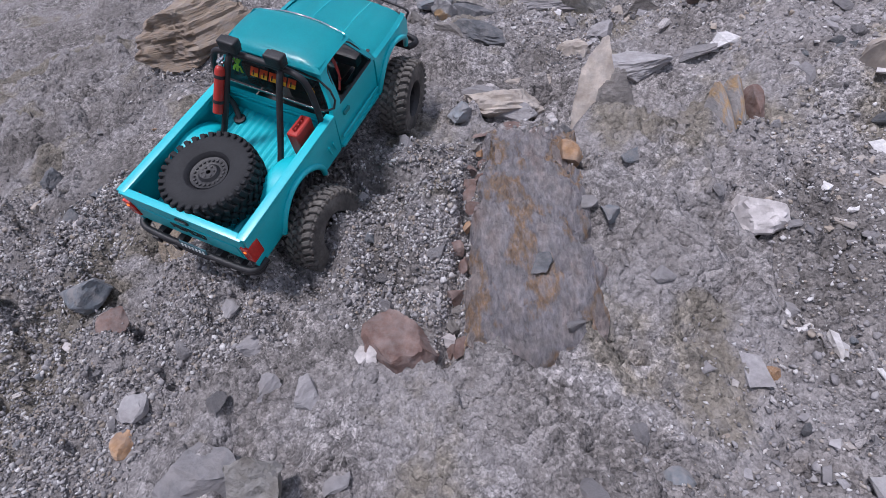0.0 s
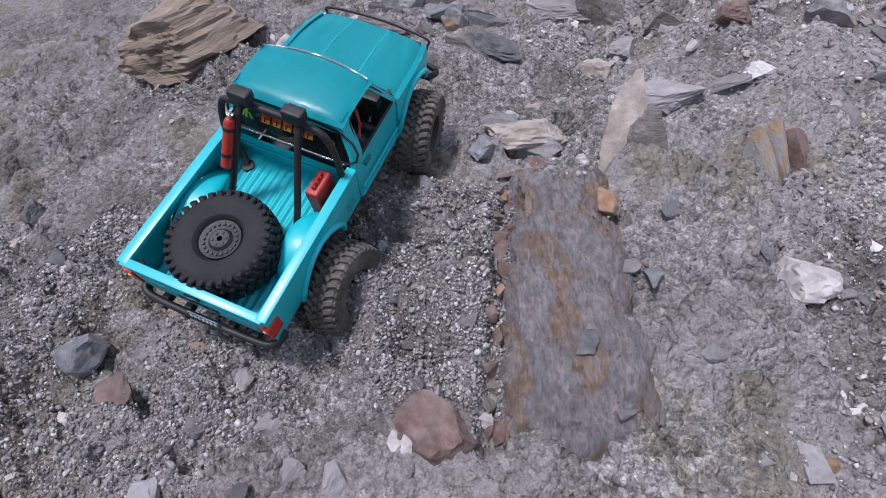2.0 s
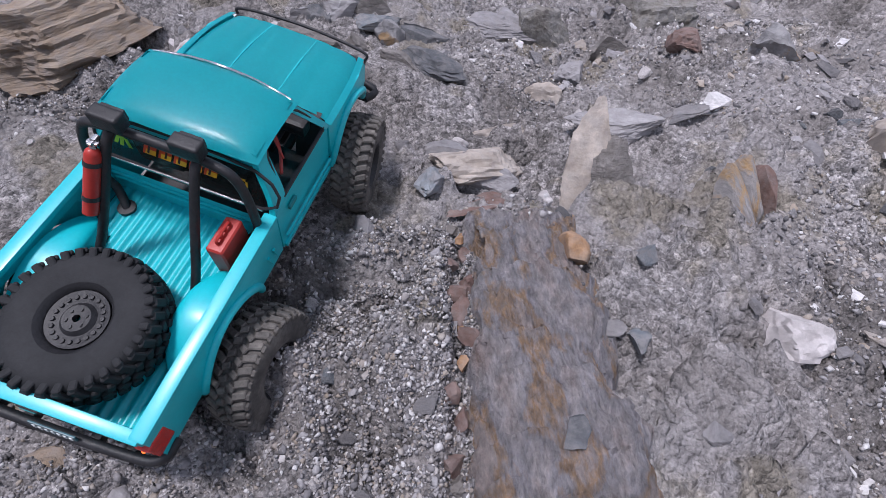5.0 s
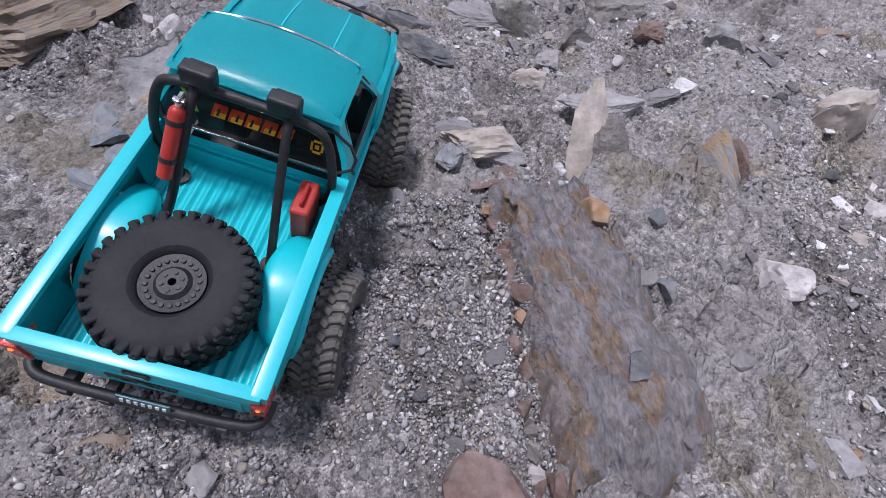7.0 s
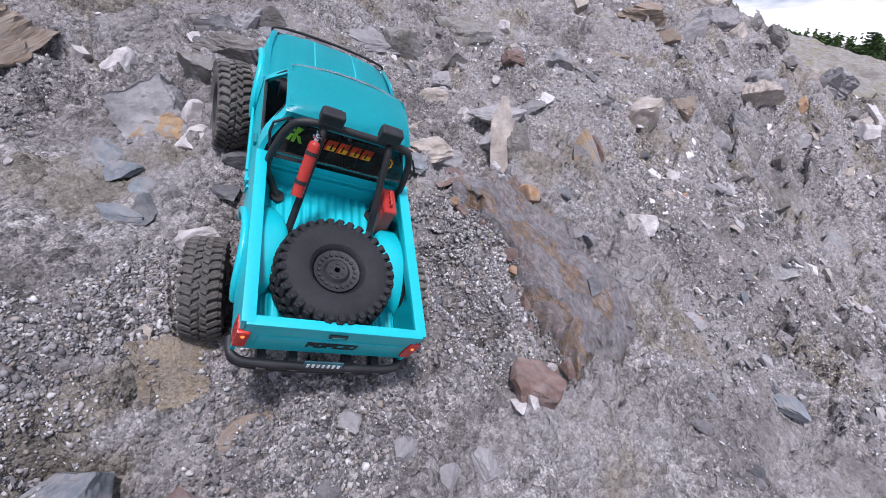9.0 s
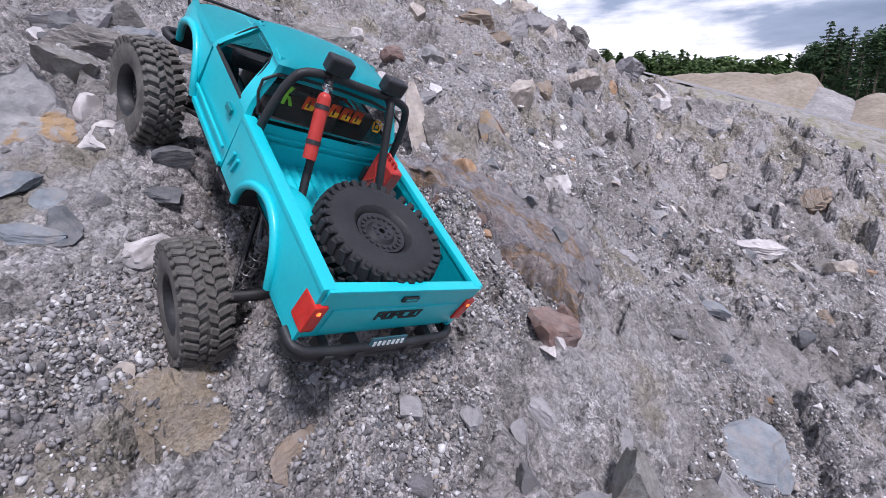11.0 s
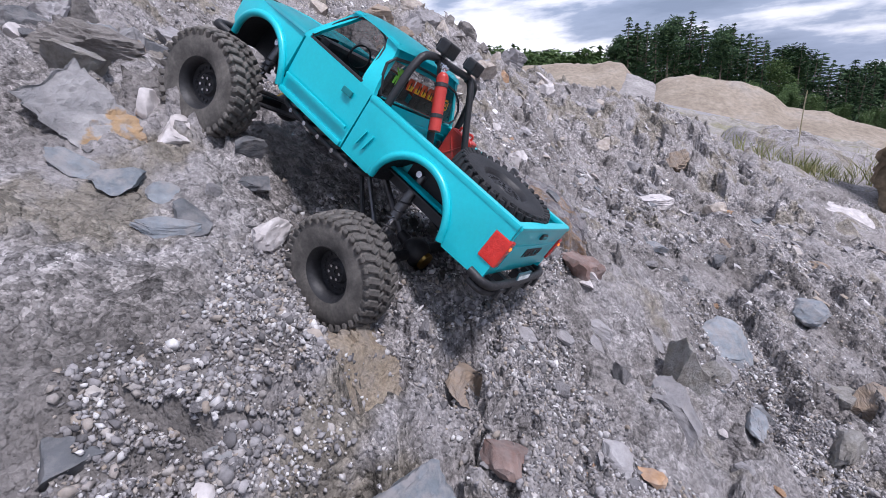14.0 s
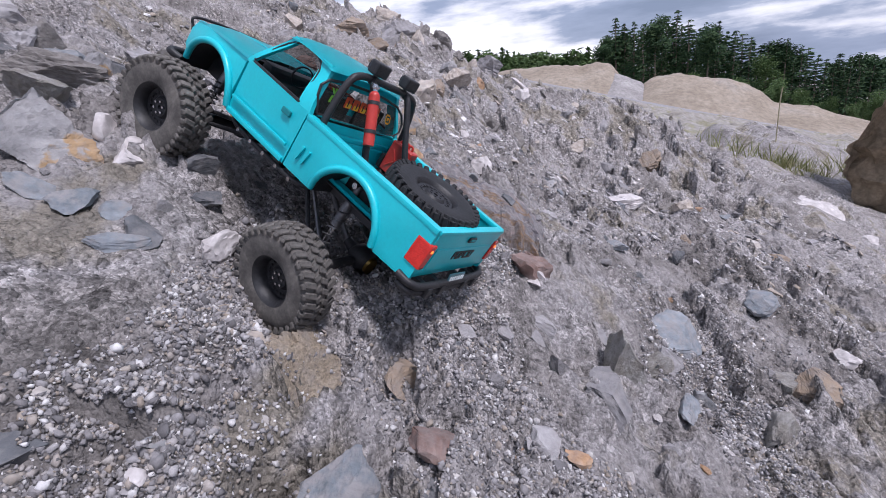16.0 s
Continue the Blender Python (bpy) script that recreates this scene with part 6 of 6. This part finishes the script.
def crown_mesh(kind, seed, grain=1.0):
    """A crown of many small tilted clumps round the stem, thinner to the top, with gaps."""
    r = random.Random(seed)
    bm = bmesh.new()
    spots = []
    if kind == "spruce":
        tiers = 30
        for t in range(tiers):
            z = 0.08 + 0.90 * (t + r.random() * 0.6) / tiers
            reach = (0.165 * (1 - z) ** 0.85 + 0.010) * r.uniform(0.75, 1.15)
            for k in range(round(8 / grain)):
                a, long = r.uniform(0, 6.283), reach * r.uniform(0.6, 1.15)
                for j in range(max(2, int(20 * long / 0.15 / grain))):
                    d = long * (0.2 + 0.8 * r.random())
                    spots.append((Vector((d * math.cos(a) + r.gauss(0, 0.006), d * math.sin(a) + r.gauss(0, 0.006), z - 0.35 * d + 0.9 * d * d + r.gauss(0, 0.004))), r.uniform(0.0065, 0.011), Vector((math.cos(a), math.sin(a), -0.3))))
    else:
        pine = kind == "pine"
        lobes = [(r.uniform(0, 6.28), r.uniform(0.55, 0.93) if pine else r.uniform(0.30, 0.90), r.uniform(0.05, 0.10) if pine else r.uniform(0.07, 0.14), r.uniform(0.02, 0.10)) for _ in range(16)]
        for k in range(round(3800 / grain ** 2)):
            la, lz, lr, off = lobes[k % 16]
            c = Vector((off * math.cos(la), off * math.sin(la), lz)) + Vector((r.gauss(0, 1), r.gauss(0, 1), r.gauss(0, 0.8))).normalized() * lr * r.random() ** 0.4
            spots.append((c, r.uniform(0.0065, 0.0105), Vector((r.gauss(0, 1), r.gauss(0, 1), r.gauss(0, 0.6)))))
    for c, size, ax in spots:
        size *= grain
        ax = (ax + Vector((r.gauss(0, 0.4), r.gauss(0, 0.4), r.gauss(0, 0.4)))).normalized()
        bx = (ax.orthogonal().normalized() * r.choice((-1, 1)) + Vector((r.gauss(0, 0.5), r.gauss(0, 0.5), r.gauss(0, 0.5)))).normalized()
        bm.faces.new([bm.verts.new(c + size * (ca * ax * 1.8 + cb * bx)) for ca, cb in ((-1, -0.4), (0.2, -0.7), (1, 0.2), (-0.1, 0.7))])
    me = bpy.data.meshes.new("crown")
    bm.to_mesh(me)
    bm.free()
    me.materials.append(MATS["broadleaf" if kind == "broadleaf" else "spruce"])
    return me


def trunk_mesh(seed, top):
    r = random.Random(seed)
    bm = bmesh.new()
    pts = [(0.006 * r.uniform(-1, 1), 0.006 * r.uniform(-1, 1), z) for z in (-0.03, 0.2, 0.45, 0.7, top)]
    for a, b, ra, rb in zip(pts, pts[1:], (0.013, 0.0105, 0.008, 0.005), (0.0105, 0.008, 0.005, 0.002)):
        rod(bm, a, b, ra, rb, 7)
    for k in range(10):
        z = r.uniform(0.3, 0.85)
        a = r.uniform(0, 6.28)
        rod(bm, (0, 0, z), (0.10 * (1.1 - z) * math.cos(a) * 1.4, 0.10 * (1.1 - z) * math.sin(a) * 1.4, z + 0.02), 0.0028, 0.001, 5)
    me = bpy.data.meshes.new("trunk")
    bm.to_mesh(me)
    bm.free()
    me.materials.append(MATS["bark"])
    return me


TREE_KINDS = {"spruce": ("dark green spruce tree at the forest edge", [(crown_mesh("spruce", k), trunk_mesh(k, 0.96)) for k in (1, 2, 3, 4)]),
              "pine": ("tall pine with bare trunk at the forest edge", [(crown_mesh("pine", k), trunk_mesh(k, 0.9)) for k in (11, 12)]),
              "broadleaf": ("green leafy tree at the forest edge", [(crown_mesh("broadleaf", k), trunk_mesh(k, 0.75)) for k in (21, 22, 23)])}
rt = random.Random(5)


def tree(kind, az, dist, height, wide=1.0):
    label, meshes = TREE_KINDS[kind]
    crown, trunk = rt.choice(meshes)
    x, y = far_point(az, dist)
    ob = thing(kind + "_tree", Matrix.Translation((x, y, plain(x, y))) @ Matrix.Rotation(rt.uniform(0, 6.28), 4, "Z") @ Matrix.Diagonal((height * wide, height * wide, height, 1)), label, "tree", "forest edge")
    for nm, me in (("crown", crown), ("trunk", trunk)):
        o = new(nm, me)
        o.parent = ob


# front row: crest line falls towards the open side
for az, top, kind in ((-8.25, 2.6, "pine"), (-9.4, 4.2, "spruce"), (-10.3, 3.5, "spruce"), (-11.2, 3.6, "spruce"), (-12.1, 3.2, "spruce"), (-13.2, 3.6, "pine"), (-14.2, 3.7, "spruce"), (-15.1, 4.0, "spruce"), (-16.2, 3.0, "spruce"), (-17.2, 2.1, "spruce"),
                      (-18.0, 2.2, "pine"), (-18.8, 2.5, "spruce"), (-20.2, 1.5, "spruce"), (-21.5, 0.7, "spruce"), (-22.9, -0.4, "broadleaf"), (-24.3, 0.2, "spruce"), (-25.5, -0.9, "spruce"), (-26.7, -1.5, "spruce"), (-28.0, -2.2, "spruce"), (-29.1, -1.9, "spruce"), (-30.6, -2.0, "spruce"), (-33, -2.4, "spruce")):
    d = rt.uniform(66, 74)
    x, y = far_point(az, d)
    tall = max(4.0, 1.27 + d * math.tan(radians(top)) - plain(x, y))
    tree(kind, az, d, tall, 1.25 if kind != "broadleaf" else 1.3)
    tree("spruce", az - 0.65, d + 2, tall * rt.uniform(0.72, 0.97), 1.35)
for k in range(32):
    az = -8.6 - 25 * k / 31 + rt.uniform(-0.4, 0.4)
    d = rt.uniform(76, 92)
    x, y = far_point(az, d)
    top = float(np.interp(-az, (8, 14, 20, 26, 33), (2.4, 2.9, 1.0, -1.2, -2.6))) + rt.uniform(-0.5, 0.4)
    tree(rt.choice(("spruce", "spruce", "spruce", "spruce", "pine")), az, d, max(4.0, 1.27 + d * math.tan(radians(top)) - plain(x, y)), 1.8)
for k in range(18):
    az = -17 - 16 * k / 17 + rt.uniform(-0.5, 0.5)
    d = rt.uniform(57, 63)
    tree("broadleaf", az, d, rt.uniform(3.0, 5.0), 1.25)


# far woods along the skyline, past counting
def far_woods():
    r = np.random.default_rng(9)
    verts, faces = [], []
    crowns = []
    for kind in ("spruce", "broadleaf"):
        me = crown_mesh(kind, 77, 3.5)
        co = np.empty(len(me.vertices) * 3)
        me.vertices.foreach_get("co", co)
        crowns.append(co.reshape(-1, 3))
    base = 0
    for k in range(470):
        az = r.uniform(-9.5, 10) if k < 330 else r.uniform(10, 26)
        d = r.uniform(185, 230)
        x, y = far_point(az, d)
        h = (16.5 - 0.5 * az) * r.uniform(0.55, 1.0)
        c = crowns[0 if r.random() < 0.55 else 1]
        a = r.uniform(0, 6.28)
        w = h * r.uniform(1.0, 1.6)
        px = c[:, 0] * math.cos(a) - c[:, 1] * math.sin(a)
        py = c[:, 0] * math.sin(a) + c[:, 1] * math.cos(a)
        verts.append(np.stack([x + px * w, y + py * w, plain(x, y) - 1 + c[:, 2] * h], -1))
        faces.append(np.arange(len(c)).reshape(-1, 4) + base)
        base += len(c)
    ob = new("far_woods", mesh_from("far_woods", np.concatenate(verts), np.concatenate(faces), "broadleaf"))
    tagged(ob, "distant mixed green woods behind the pit", "woods", kind="stuff")


far_woods()


# brown clay boulder, grey heap with weeds
bx, by = 2.72, -2.62
boulder = part("clay_boulder", rock_bm(558, 1.5, 1.45, 1.40, 6, 18, 0.17), "clay_brown", where=pose(bx, by, 0.62, 8, -6, 20), smooth=50)
tagged(boulder, "large brown clay-covered boulder beside the slope", "boulder")
hx, hy = 4.3, -2.35
bm = bmesh.new()
sheet(bm, 40, 20, lambda u, v: (hx + 0.95 * v * math.cos(2 * math.pi * u), hy + 0.8 * v * math.sin(2 * math.pi * u), float(broad_ground(np.array([hx + 0.95 * v * math.cos(2 * math.pi * u)]), np.array([hy + 0.8 * v * math.sin(2 * math.pi * u)]))[0]) - 0.05 + 0.30 * (1 - v * v) * (1 + 0.5 * noise.noise(Vector((u * 6, v * 4, 7))))))
bmesh.ops.remove_doubles(bm, verts=bm.verts[:], dist=0.001)
tagged(part("weedy_mound", bm, "ground_gravel", smooth=70), "low dark gravel heap with weeds on it", "gravel heap")


def tuft(x, y, count, height, spread, seed):
    r = random.Random(seed)
    bm = bmesh.new()
    for k in range(count):
        a, d = r.uniform(0, 6.28), spread * r.random() ** 0.7
        px, py = d * math.cos(a), d * math.sin(a)
        z0 = floor_at(x + px, y + py) - 0.02
        h = height * r.uniform(0.4, 1.0)
        lean = Vector((r.gauss(0, 0.32), r.gauss(0, 0.32), 1)).normalized()
        side = lean.cross(Vector((math.cos(a * 3), math.sin(a * 3), 0.1))).normalized() * r.uniform(0.0016, 0.0034)
        p0 = Vector((x + px, y + py, z0))
        p1 = p0 + lean * h * 0.55
        p2 = p0 + lean * h + Vector((lean.x, lean.y, -0.3)) * h * 0.25
        v = [bm.verts.new(q) for q in (p0 - side, p0 + side, p1 + side * 0.8, p2, p1 - side * 0.8)]
        bm.faces.new(v)
    return tagged(part("weed_clump", bm, "grass_blades"), "yellow-green clump of grass and weeds", "grass", "weeds", "stuff")


for k, (x, y, c, h, s) in enumerate(((2.62, -1.30, 36, 0.24, 0.16), (2.75, -1.45, 26, 0.22, 0.12), (3.05, -1.85, 170, 0.15, 0.20), (3.25, -2.05, 170, 0.17, 0.22), (3.6, -2.1, 90, 0.22, 0.30), (2.77, -0.39, 160, 0.05, 0.09), (4.2, -3.2, 260, 0.3, 0.4), (3.4, -2.6, 200, 0.25, 0.22))):
    tuft(x, y, c, h, s, 50 + k)
bm = bmesh.new()
tube(bm, [(3.75, -2.12, floor_at(3.75, -2.12) - 0.02), (3.755, -2.12, 0.75), (3.75, -2.125, 0.92)], 0.0045, 6, 4)
tagged(part("dry_stalk", bm, "dry_straw", smooth=60), "single tall dry plant stalk", "plant")
